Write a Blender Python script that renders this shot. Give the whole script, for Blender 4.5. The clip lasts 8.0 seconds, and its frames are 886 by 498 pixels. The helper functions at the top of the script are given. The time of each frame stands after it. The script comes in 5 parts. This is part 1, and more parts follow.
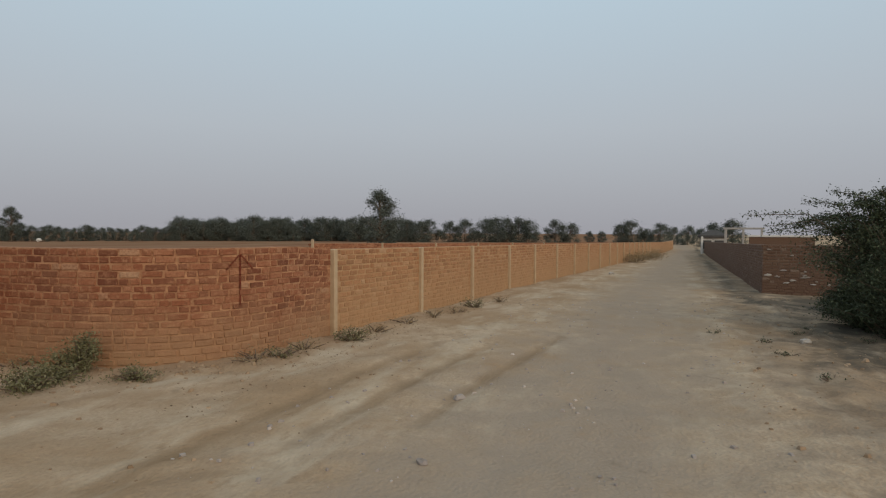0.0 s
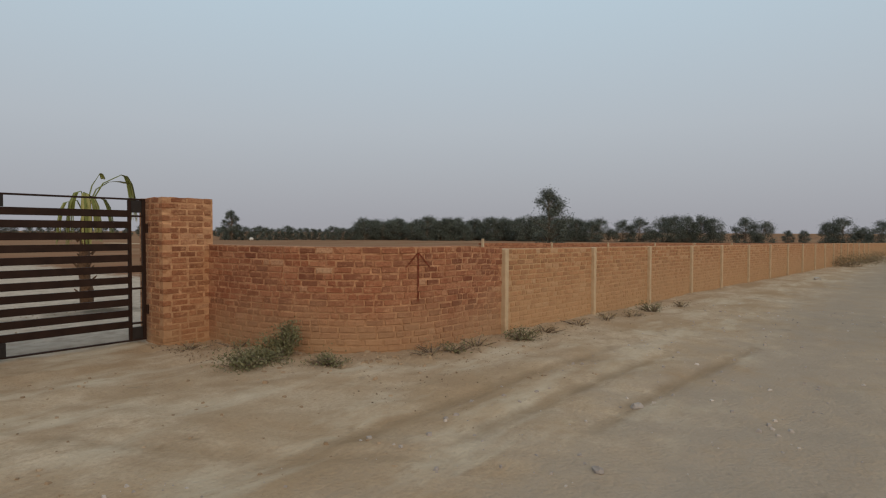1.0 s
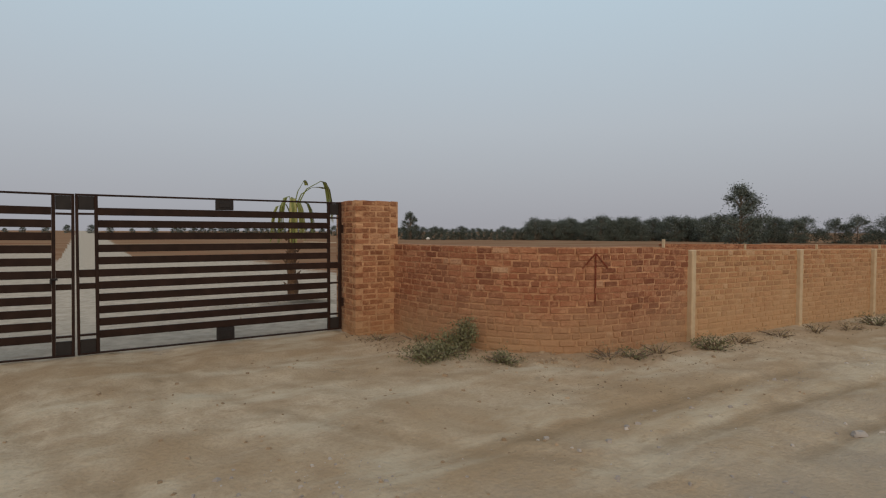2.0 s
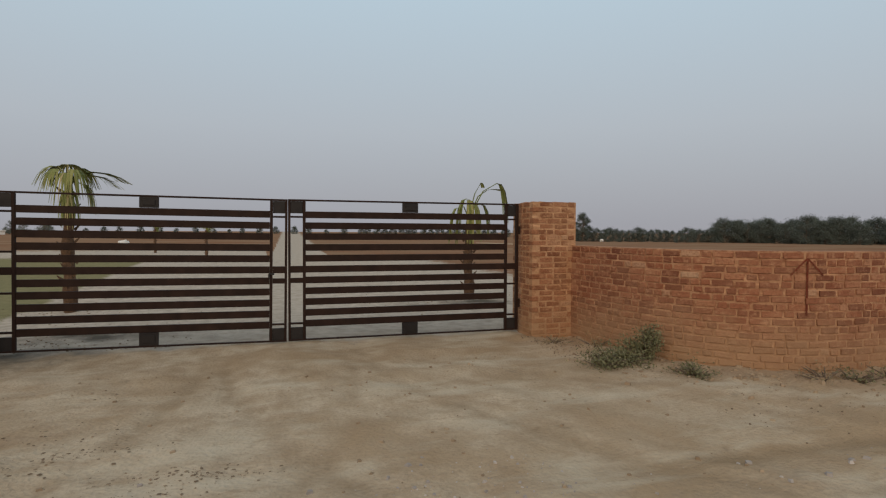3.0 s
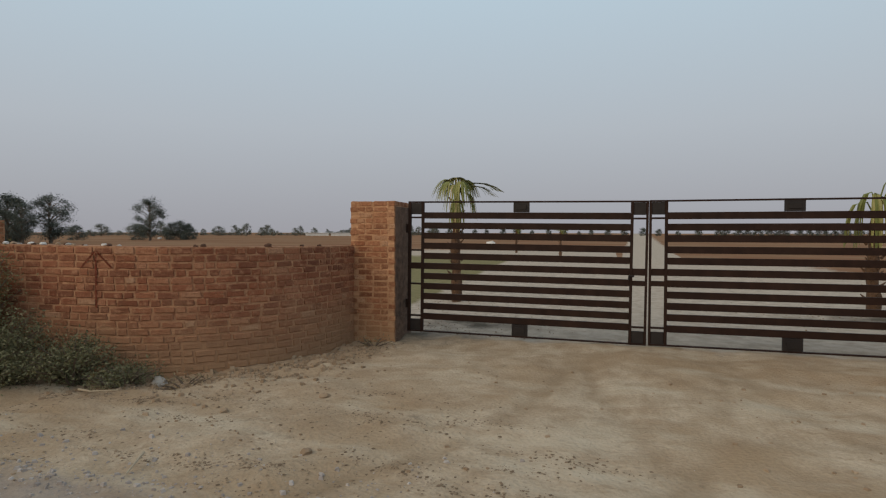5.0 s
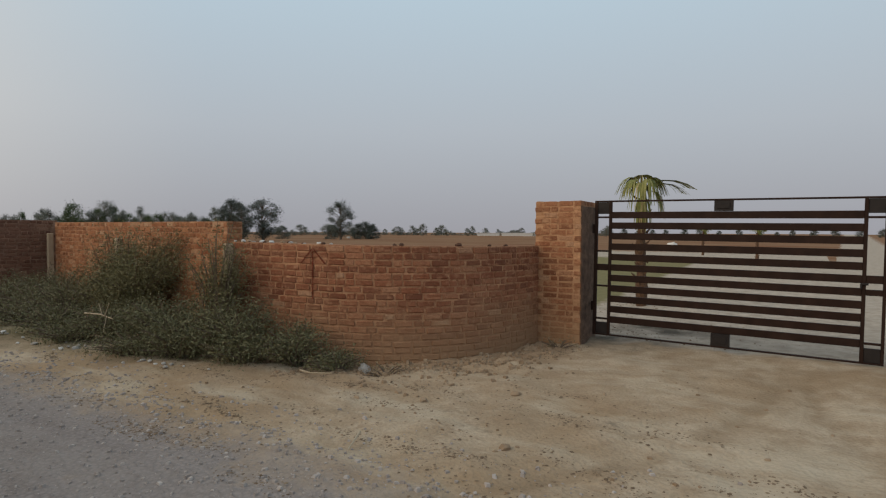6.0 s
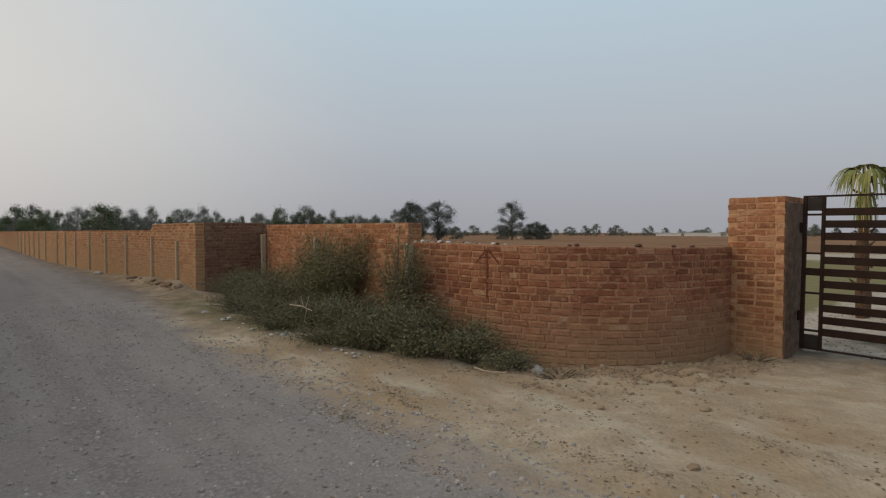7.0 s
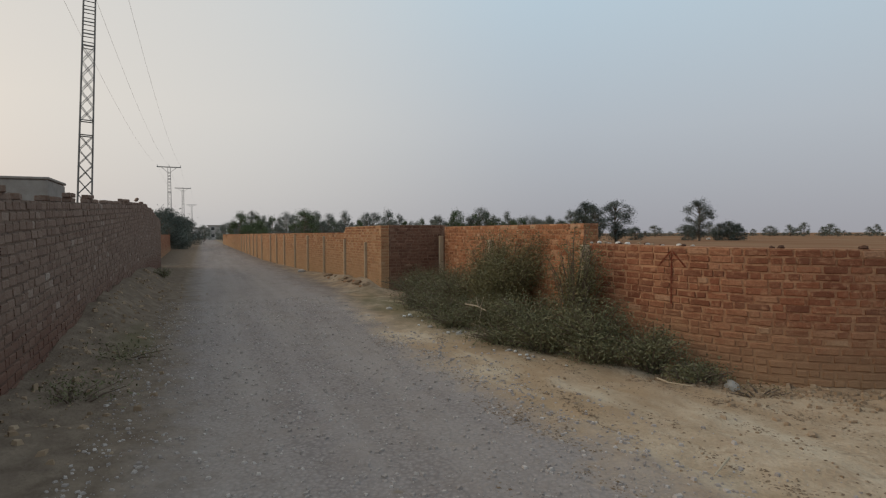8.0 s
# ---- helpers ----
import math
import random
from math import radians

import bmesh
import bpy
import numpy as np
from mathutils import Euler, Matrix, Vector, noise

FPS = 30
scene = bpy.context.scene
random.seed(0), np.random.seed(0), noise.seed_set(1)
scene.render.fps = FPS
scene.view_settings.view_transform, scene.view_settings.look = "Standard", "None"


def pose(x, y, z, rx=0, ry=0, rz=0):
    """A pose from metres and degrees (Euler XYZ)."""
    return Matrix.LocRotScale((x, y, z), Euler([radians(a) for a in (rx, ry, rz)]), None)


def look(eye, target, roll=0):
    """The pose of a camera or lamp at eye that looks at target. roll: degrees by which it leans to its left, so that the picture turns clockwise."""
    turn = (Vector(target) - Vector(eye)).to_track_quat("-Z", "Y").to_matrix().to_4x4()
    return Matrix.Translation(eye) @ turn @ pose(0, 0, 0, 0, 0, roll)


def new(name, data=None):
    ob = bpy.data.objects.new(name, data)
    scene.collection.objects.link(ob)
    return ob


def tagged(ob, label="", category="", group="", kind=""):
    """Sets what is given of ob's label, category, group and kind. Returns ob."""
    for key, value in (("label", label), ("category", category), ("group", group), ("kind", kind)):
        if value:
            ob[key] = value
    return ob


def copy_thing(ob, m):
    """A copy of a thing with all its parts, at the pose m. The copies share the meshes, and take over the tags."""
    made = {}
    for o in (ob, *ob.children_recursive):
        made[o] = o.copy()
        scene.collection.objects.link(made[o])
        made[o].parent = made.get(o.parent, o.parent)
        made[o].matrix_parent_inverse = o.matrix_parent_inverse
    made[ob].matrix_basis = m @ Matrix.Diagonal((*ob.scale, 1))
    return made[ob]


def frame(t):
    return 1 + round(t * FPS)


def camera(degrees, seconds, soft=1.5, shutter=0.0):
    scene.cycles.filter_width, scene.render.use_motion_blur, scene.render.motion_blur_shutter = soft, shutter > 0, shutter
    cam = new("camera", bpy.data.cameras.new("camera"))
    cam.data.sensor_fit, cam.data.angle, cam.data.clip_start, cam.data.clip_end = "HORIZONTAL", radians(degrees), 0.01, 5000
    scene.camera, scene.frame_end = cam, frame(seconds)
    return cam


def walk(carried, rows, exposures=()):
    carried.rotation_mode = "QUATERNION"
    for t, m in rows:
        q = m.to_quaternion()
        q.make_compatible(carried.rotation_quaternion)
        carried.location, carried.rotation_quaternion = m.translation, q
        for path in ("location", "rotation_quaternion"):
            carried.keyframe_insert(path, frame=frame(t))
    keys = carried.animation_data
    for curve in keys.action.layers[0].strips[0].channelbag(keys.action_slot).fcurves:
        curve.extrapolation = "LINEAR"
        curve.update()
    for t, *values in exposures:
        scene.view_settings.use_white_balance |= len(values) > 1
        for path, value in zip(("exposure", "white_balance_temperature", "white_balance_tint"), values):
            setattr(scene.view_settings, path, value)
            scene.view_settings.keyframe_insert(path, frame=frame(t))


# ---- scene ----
cam = camera(75.36, 8.0, soft=1.2)
PATH = [
    (0, -0.158, -7.689, 1.473, 88.37, -0.29, -68.07),
    (0.5, -0.159, -7.663, 1.473, 88.30, -0.26, -59.82),
    (1, -0.169, -7.646, 1.473, 88.26, -0.21, -51.38),
    (1.5, -0.190, -7.636, 1.473, 88.21, -0.16, -42.89),
    (3, -0.305, -7.589, 1.473, 88.28, -0.27, -17.50),
    (3.5, -0.322, -7.569, 1.473, 88.29, -0.23, -8.98),
    (4, -0.336, -7.548, 1.473, 88.26, -0.11, -0.60),
    (4.5, -0.381, -7.562, 1.473, 88.30, -0.06, 7.80),
    (6, -0.640, -7.695, 1.473, 88.33, -0.21, 33.06),
    (6.5, -0.694, -7.704, 1.473, 88.27, -0.19, 41.45),
    (7, -0.689, -7.693, 1.473, 88.33, -0.03, 50.00),
    (7.5, -0.697, -7.671, 1.473, 88.39, 0.12, 58.66),
    (8, -0.728, -7.673, 1.473, 88.48, 0.25, 67.22),
]
walk(cam, [(t, pose(x, y, z, rx, ry, rz)) for t, x, y, z, rx, ry, rz in PATH])

# ---- world and sun: dusk, glow in the west-south-west ----
GLOW = Vector((-0.87, -0.49, 0.0)).normalized()
world = bpy.data.worlds.new("dusk_sky")
scene.world = world
world.use_nodes = True
wn, wl = world.node_tree.nodes, world.node_tree.links
wn.clear()
w_out, w_bg = wn.new("ShaderNodeOutputWorld"), wn.new("ShaderNodeBackground")
sky = wn.new("ShaderNodeTexSky")
sky.sky_type, sky.sun_disc = "NISHITA", False
sky.sun_elevation, sky.sun_rotation = radians(5), radians(-122)
sky.dust_density, sky.air_density = 4.0, 1.2
w_tc, w_sep = wn.new("ShaderNodeTexCoord"), wn.new("ShaderNodeSeparateXYZ")
wl.new(w_tc.outputs["Generated"], w_sep.inputs[0])
w_ramp = wn.new("ShaderNodeValToRGB")
w_ramp.color_ramp.elements[0].position, w_ramp.color_ramp.elements[0].color = 0.0, (0.385, 0.385, 0.42, 1)
w_ramp.color_ramp.elements[1].position, w_ramp.color_ramp.elements[1].color = 0.45, (0.535, 0.69, 0.80, 1)
w_mid = w_ramp.color_ramp.elements.new(0.17)
w_mid.color = (0.485, 0.53, 0.585, 1)
w_top = w_ramp.color_ramp.elements.new(1.0)
w_top.color = (0.45, 0.485, 0.515, 1)
wl.new(w_sep.outputs["Z"], w_ramp.inputs[0])
w_dot = wn.new("ShaderNodeVectorMath")
w_dot.operation = "DOT_PRODUCT"
w_dot.inputs[1].default_value = GLOW
wl.new(w_tc.outputs["Generated"], w_dot.inputs[0])
w_map = wn.new("ShaderNodeMapRange")
w_map.interpolation_type = "SMOOTHSTEP"
w_map.inputs["From Min"].default_value, w_map.inputs["From Max"].default_value = 0.4, 1.0
wl.new(w_dot.outputs["Value"], w_map.inputs["Value"])
w_warm = wn.new("ShaderNodeMix")
w_warm.data_type = "RGBA"
w_warm.inputs["B"].default_value = (0.755, 0.73, 0.69, 1)
w_lift = wn.new("ShaderNodeMapRange")
w_lift.inputs["From Min"].default_value, w_lift.inputs["From Max"].default_value = -0.02, 0.2
w_lift.inputs["To Min"].default_value, w_lift.inputs["To Max"].default_value = 0.5, 1.0
wl.new(w_sep.outputs["Z"], w_lift.inputs["Value"])
w_fac = wn.new("ShaderNodeMath")
w_fac.operation = "MULTIPLY"
wl.new(w_map.outputs[0], w_fac.inputs[0])
wl.new(w_lift.outputs[0], w_fac.inputs[1])
wl.new(w_fac.outputs[0], w_warm.inputs["Factor"])
wl.new(w_ramp.outputs[0], w_warm.inputs["A"])
w_scale = wn.new("ShaderNodeVectorMath")
w_scale.operation = "SCALE"
w_scale.inputs["Scale"].default_value = 0.06
wl.new(sky.outputs[0], w_scale.inputs[0])
w_mix = wn.new("ShaderNodeMix")
w_mix.data_type = "RGBA"
w_mix.inputs["Factor"].default_value = 0.88
wl.new(w_scale.outputs[0], w_mix.inputs["A"])
wl.new(w_warm.outputs["Result"], w_mix.inputs["B"])
wl.new(w_mix.outputs["Result"], w_bg.inputs[0])
w_bg.inputs["Strength"].default_value = 1.0
wl.new(w_bg.outputs[0], w_out.inputs[0])

sun = new("sun", bpy.data.lights.new("sun", "SUN"))
sun.data.energy, sun.data.angle, sun.data.color = 1.2, radians(58), (1.0, 0.78, 0.53)
sun.matrix_world = look((-25, -44, 25), (0, 0, 0))


# ---- materials ----
class Nodes:
    """A material under construction."""

    def __init__(self, name, rough=0.9, metal=0.0):
        self.mat = bpy.data.materials.new(name)
        self.mat.use_nodes = True
        self.n, self.l = self.mat.node_tree.nodes, self.mat.node_tree.links
        self.bsdf = self.n["Principled BSDF"]
        self.bsdf.inputs["Roughness"].default_value = rough
        self.bsdf.inputs["Metallic"].default_value = metal
        self.bsdf.inputs["Specular IOR Level"].default_value = 0.25
        self.pos = self.n.new("ShaderNodeNewGeometry").outputs["Position"]

    def put(self, socket, value):
        if isinstance(value, bpy.types.NodeSocket):
            self.l.new(value, socket)
        else:
            socket.default_value = value

    def noise(self, scale, detail=4, rough=0.6, stretch=None, kind="FBM"):
        n = self.n.new("ShaderNodeTexNoise")
        n.inputs["Scale"].default_value, n.inputs["Detail"].default_value = scale, detail
        n.inputs["Roughness"].default_value = rough
        source = self.pos
        if stretch:
            m = self.n.new("ShaderNodeMapping")
            m.inputs["Scale"].default_value = stretch
            self.l.new(self.pos, m.inputs[0])
            source = m.outputs[0]
        self.l.new(source, n.inputs["Vector"])
        return n.outputs["Fac"]

    def cells(self, scale):
        n = self.n.new("ShaderNodeTexVoronoi")
        n.inputs["Scale"].default_value = scale
        self.l.new(self.pos, n.inputs["Vector"])
        return n.outputs["Distance"], n.outputs["Color"]

    def span(self, value, a, b, c=0.0, d=1.0):
        n = self.n.new("ShaderNodeMapRange")
        self.put(n.inputs["Value"], value)
        for key, v in zip(("From Min", "From Max", "To Min", "To Max"), (a, b, c, d)):
            n.inputs[key].default_value = v
        return n.outputs[0]

    def math(self, op, a, b=0.0):
        n = self.n.new("ShaderNodeMath")
        n.operation = op
        self.put(n.inputs[0], a)
        self.put(n.inputs[1], b)
        return n.outputs[0]

    def mix(self, fac, a, b, blend="MIX"):
        n = self.n.new("ShaderNodeMix")
        n.data_type, n.blend_type = "RGBA", blend
        self.put(n.inputs["Factor"], fac)
        self.put(n.inputs["A"], (*a, 1) if isinstance(a, tuple) else a)
        self.put(n.inputs["B"], (*b, 1) if isinstance(b, tuple) else b)
        return n.outputs["Result"]

    def attr(self, name):
        n = self.n.new("ShaderNodeAttribute")
        n.attribute_name = name
        return n.outputs["Fac"]

    def height(self):
        n = self.n.new("ShaderNodeSeparateXYZ")
        self.l.new(self.pos, n.inputs[0])
        return n.outputs["Z"]

    def rand(self):
        """A number of its own for every object and every loose piece of a mesh."""
        a = self.n.new("ShaderNodeObjectInfo").outputs["Random"]
        b = self.n.new("ShaderNodeNewGeometry").outputs["Random Per Island"]
        return self.math("FRACT", self.math("ADD", a, b))

    def ramp(self, value, stops):
        n = self.n.new("ShaderNodeValToRGB")
        e = n.color_ramp.elements
        e[0].position, e[0].color = stops[0][0], (*stops[0][1], 1)
        e[1].position, e[1].color = stops[-1][0], (*stops[-1][1], 1)
        for p, c in stops[1:-1]:
            e.new(p).color = (*c, 1)
        self.put(n.inputs[0], value)
        return n.outputs[0]

    def done(self, colour, bump=None, strength=0.3, distance=0.01):
        self.put(self.bsdf.inputs["Base Color"], (*colour, 1) if isinstance(colour, tuple) else colour)
        if bump is not None:
            b = self.n.new("ShaderNodeBump")
            b.inputs["Strength"].default_value, b.inputs["Distance"].default_value = strength, distance
            self.l.new(bump, b.inputs["Height"])
            self.l.new(b.outputs[0], self.bsdf.inputs["Normal"])
        return self.mat


def brick_material(name, stops, dust_top, dust_colour=(0.46, 0.3, 0.175), dust=0.85, smear=(0.41, 0.215, 0.125)):
    """Fired brick: every piece its own tone, smeared with mortar, with a coat of blown dust on the lowest courses."""
    m = Nodes(name, 0.95)
    c = m.ramp(m.rand(), stops)
    c = m.mix(m.span(m.noise(2.2, 3), 0.35, 0.7), c, m.mix(0.4, c, smear))
    c = m.mix(m.span(m.noise(38, 5), 0.45, 0.72, 0, 0.6), c, (0.13, 0.045, 0.025))
    c = m.mix(m.span(m.noise(11, 5, 0.7), 0.52, 0.66, 0, 0.75), c, smear)
    c = m.mix(m.span(m.noise(4.5, 4, 0.6, (1, 1, 4)), 0.6, 0.74, 0, 0.6), c, tuple(1.3 * v for v in smear))
    return m.done(dusted(m, c, dust_top, dust_colour, dust), m.math("ADD", m.noise(60, 4), m.noise(14, 3)), 0.6, 0.014)


def dusted(m, c, dust_top, dust_colour, dust):
    """Blown dust that clings to the lowest courses of a wall, with an uneven upper edge."""
    level = m.math("ADD", m.height(), m.span(m.noise(1.3, 5, 0.65), 0.2, 0.8, 0.3, -0.3))
    return m.mix(m.span(level, 0.0, dust_top, dust, 0.04), c, m.mix(m.noise(9, 4), dust_colour, tuple(0.8 * v for v in dust_colour)))


RED = ((0.0, (0.15, 0.049, 0.028)), (0.35, (0.215, 0.069, 0.036)), (0.75, (0.28, 0.096, 0.049)), (0.94, (0.36, 0.155, 0.085)), (1.0, (0.46, 0.29, 0.185)))
ORANGE = ((0.0, (0.17, 0.058, 0.028)), (0.4, (0.3, 0.108, 0.048)), (0.8, (0.42, 0.175, 0.082)), (1.0, (0.5, 0.33, 0.21)))
BROWN = ((0.0, (0.17, 0.12, 0.094)), (0.5, (0.215, 0.155, 0.122)), (0.95, (0.255, 0.19, 0.15)), (1.0, (0.4, 0.35, 0.3)))
M_RED = brick_material("red_brick", RED, 0.72, (0.4, 0.245, 0.14), 0.9)
M_ORANGE = brick_material("orange_brick", ORANGE, 0.6, (0.42, 0.25, 0.135), 0.85, (0.46, 0.24, 0.12))
# Shade on the return's sunless east face, put into a darker brick colour.
M_SHADEDBRICK = brick_material("shade_toned_brick", ((0.0, (0.115, 0.054, 0.036)), (0.5, (0.175, 0.082, 0.053)), (0.9, (0.23, 0.115, 0.075)), (1.0, (0.33, 0.22, 0.15))), 0.4, (0.24, 0.155, 0.105), 0.7, (0.22, 0.125, 0.084))
M_PILLAR = brick_material("pillar_brick", ((0.0, (0.17, 0.06, 0.03)), (0.5, (0.27, 0.1, 0.048)), (0.85, (0.36, 0.155, 0.08)), (1.0, (0.46, 0.28, 0.17))), 0.5, (0.42, 0.25, 0.135), 0.8, (0.46, 0.255, 0.14))
M_PANEL = brick_material("dusty_brick", ORANGE, 1.6, (0.48, 0.3, 0.165), 0.9, (0.44, 0.25, 0.13))
M_DUSTY = brick_material("brown_dusty_brick", ((0.0, (0.1, 0.055, 0.036)), (0.6, (0.15, 0.085, 0.056)), (0.95, (0.19, 0.12, 0.08)), (1.0, (0.42, 0.34, 0.27))), 1.7, (0.16, 0.105, 0.075), 0.7, (0.17, 0.11, 0.08))
M_BROWN = brick_material("weathered_brick", BROWN, 0.8, (0.18, 0.08, 0.055), 0.85, (0.235, 0.17, 0.132))


def simple(name, a, b, scale, rough=0.9, metal=0.0, bump=0.3, distance=0.01, stretch=None):
    m = Nodes(name, rough, metal)
    big = m.mix(m.span(m.noise(scale * 0.15, 3), 0.35, 0.65, 0, 0.4), m.mix(m.span(m.noise(scale, 5, 0.6, stretch), 0.3, 0.7), a, b), a)
    return m.done(big, m.noise(scale * 3, 4, 0.6, stretch), bump, distance)


def mortar_material(name, light, dark, deep, dust_top=0.7, dust_colour=(0.42, 0.26, 0.15), dust=0.85):
    """Uneven mud mortar: pale where it is whole, stained like the bricks where it has washed out."""
    m = Nodes(name, 1.0)
    c = m.mix(m.span(m.noise(5.5, 5, 0.7), 0.38, 0.62), light, dark)
    c = m.mix(m.span(m.noise(2.5, 5, 0.7, (1, 1, 7)), 0.5, 0.66, 0, 0.8), c, tuple(min(1.0, 1.4 * v) for v in light))
    c = m.mix(m.span(m.noise(13, 4), 0.5, 0.66), c, deep)
    return m.done(dusted(m, c, dust_top, dust_colour, dust), m.noise(40, 4), 0.5, 0.01)


M_MORTAR = mortar_material("mud_mortar", (0.42, 0.232, 0.134), (0.345, 0.168, 0.094), (0.235, 0.096, 0.052))
M_PALEMORTAR = mortar_material("pale_mortar", (0.46, 0.265, 0.15), (0.4, 0.21, 0.112), (0.31, 0.145, 0.075))
# Mortar darkened to match, so the return's joints carry that painted shade too.
M_SHADEDMUD = mortar_material("shade_toned_mortar", (0.26, 0.155, 0.105), (0.2, 0.112, 0.075), (0.13, 0.067, 0.045), 0.4, (0.24, 0.155, 0.105), 0.7)
M_PANELMUD = mortar_material("dusty_mortar", (0.47, 0.3, 0.17), (0.42, 0.25, 0.135), (0.34, 0.18, 0.09), 1.6, (0.48, 0.3, 0.165), 0.9)
M_MUD = mortar_material("grey_mud_mortar", (0.19, 0.138, 0.108), (0.15, 0.108, 0.085), (0.095, 0.068, 0.054), 0.75, (0.13, 0.065, 0.046), 0.7)
M_CONCRETE = simple("dusty_concrete", (0.52, 0.405, 0.28), (0.42, 0.31, 0.2), 9, 0.95)
M_GREYCEM = simple("grey_cement", (0.33, 0.3, 0.27), (0.23, 0.2, 0.18), 7, 0.95)
M_JAMB = simple("dark_mottled_slab", (0.24, 0.15, 0.105), (0.05, 0.037, 0.03), 9, 0.95, 0, 0.9, 0.03)
M_STEEL = simple("dark_brown_painted_steel", (0.018, 0.0085, 0.006), (0.036, 0.018, 0.0125), 6, 0.6, 0.0, 0.05)
M_STEEL.node_tree.nodes["Principled BSDF"].inputs["Specular IOR Level"].default_value = 0.15
M_PLATE = simple("black_painted_plate", (0.015, 0.012, 0.012), (0.03, 0.024, 0.022), 6, 0.55, 0.0, 0.05)
M_PAINT = simple("faded_red_paint", (0.27, 0.058, 0.034), (0.25, 0.1, 0.055), 25, 0.8)
M_GALV = simple("galvanised_steel", (0.15, 0.15, 0.15), (0.22, 0.21, 0.2), 5, 0.6, 0.3)
M_WIRE = simple("aluminium_wire", (0.3, 0.3, 0.3), (0.36, 0.36, 0.36), 5, 0.6, 0.3)
M_BARK = simple("bark", (0.13, 0.095, 0.07), (0.2, 0.155, 0.12), 18, 0.95, 0, 0.6)
M_PALMBARK = simple("fibrous_palm_trunk", (0.085, 0.048, 0.03), (0.17, 0.1, 0.058), 30, 0.95, 0, 0.8, 0.02)
M_TWIG = simple("dry_pale_wood", (0.5, 0.42, 0.31), (0.38, 0.3, 0.21), 20, 0.9)
M_WHITE = simple("white_plaster", (0.7, 0.69, 0.66), (0.6, 0.58, 0.55), 3, 0.85)
M_ROOF = simple("dark_roof_sheet", (0.06, 0.06, 0.062), (0.1, 0.095, 0.09), 4, 0.7)
M_PALE = simple("weathered_pale_plaster", (0.42, 0.4, 0.38), (0.34, 0.32, 0.3), 2, 0.9)
M_BURNT = simple("burnt_brick", (0.06, 0.035, 0.025), (0.12, 0.06, 0.04), 14, 0.95)
M_SCRAP = simple("scrap_plastic", (0.46, 0.43, 0.39), (0.34, 0.31, 0.28), 12, 0.6)


def leaf_material(name, stops, rough=0.6):
    m = Nodes(name, rough)
    c = m.ramp(m.rand(), stops)
    c = m.mix(m.span(m.noise(1.1, 2), 0.3, 0.7, 0, 0.35), c, stops[0][1])
    m.bsdf.inputs["Transmission Weight"].default_value = 0.0
    m.bsdf.inputs["Subsurface Weight"].default_value = 0.0
    return m.done(c)


M_LEAF = leaf_material("scrub_leaves", ((0, (0.13, 0.126, 0.066)), (0.5, (0.165, 0.16, 0.082)), (0.9, (0.195, 0.187, 0.1)), (1, (0.24, 0.21, 0.125))))
M_WISP = leaf_material("wispy_leaves", ((0, (0.145, 0.132, 0.062)), (0.5, (0.185, 0.167, 0.078)), (0.9, (0.225, 0.195, 0.095)), (1, (0.27, 0.22, 0.125))))
M_DARKLEAF = leaf_material("dark_thorn_leaves", ((0, (0.032, 0.042, 0.022)), (0.6, (0.06, 0.078, 0.04)), (0.9, (0.1, 0.125, 0.068)), (1, (0.17, 0.19, 0.11))))
# Distance haze is put into these two leaf colours, paler than near foliage.
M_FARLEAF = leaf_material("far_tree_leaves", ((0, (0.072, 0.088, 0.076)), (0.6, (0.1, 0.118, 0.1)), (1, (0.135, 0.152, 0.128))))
M_HAZYTREE = leaf_material("haze_paled_leaves", ((0, (0.125, 0.14, 0.115)), (0.6, (0.165, 0.18, 0.148)), (1, (0.21, 0.225, 0.185))))
M_GREENTREE = leaf_material("green_tree_leaves", ((0, (0.05, 0.075, 0.035)), (0.6, (0.09, 0.125, 0.055)), (1, (0.14, 0.18, 0.08))))
M_DRYLEAF = leaf_material("dry_weed_leaves", ((0, (0.21, 0.155, 0.09)), (0.6, (0.29, 0.22, 0.13)), (1, (0.23, 0.205, 0.11))))
M_PALM = leaf_material("palm_leaves", ((0, (0.13, 0.15, 0.04)), (0.5, (0.22, 0.23, 0.07)), (0.85, (0.33, 0.3, 0.11)), (1, (0.42, 0.34, 0.17))))
M_LITTER = leaf_material("dry_litter", ((0, (0.15, 0.105, 0.07)), (0.6, (0.23, 0.165, 0.11)), (1, (0.34, 0.26, 0.175))), 1.0)
M_STONE = leaf_material("road_stones", ((0, (0.3, 0.26, 0.235)), (0.6, (0.385, 0.34, 0.31)), (1, (0.56, 0.5, 0.46))), 1.0)
M_CLOD = leaf_material("earth_clods", ((0, (0.24, 0.17, 0.11)), (0.6, (0.35, 0.255, 0.17)), (1, (0.43, 0.33, 0.23))), 1.0)


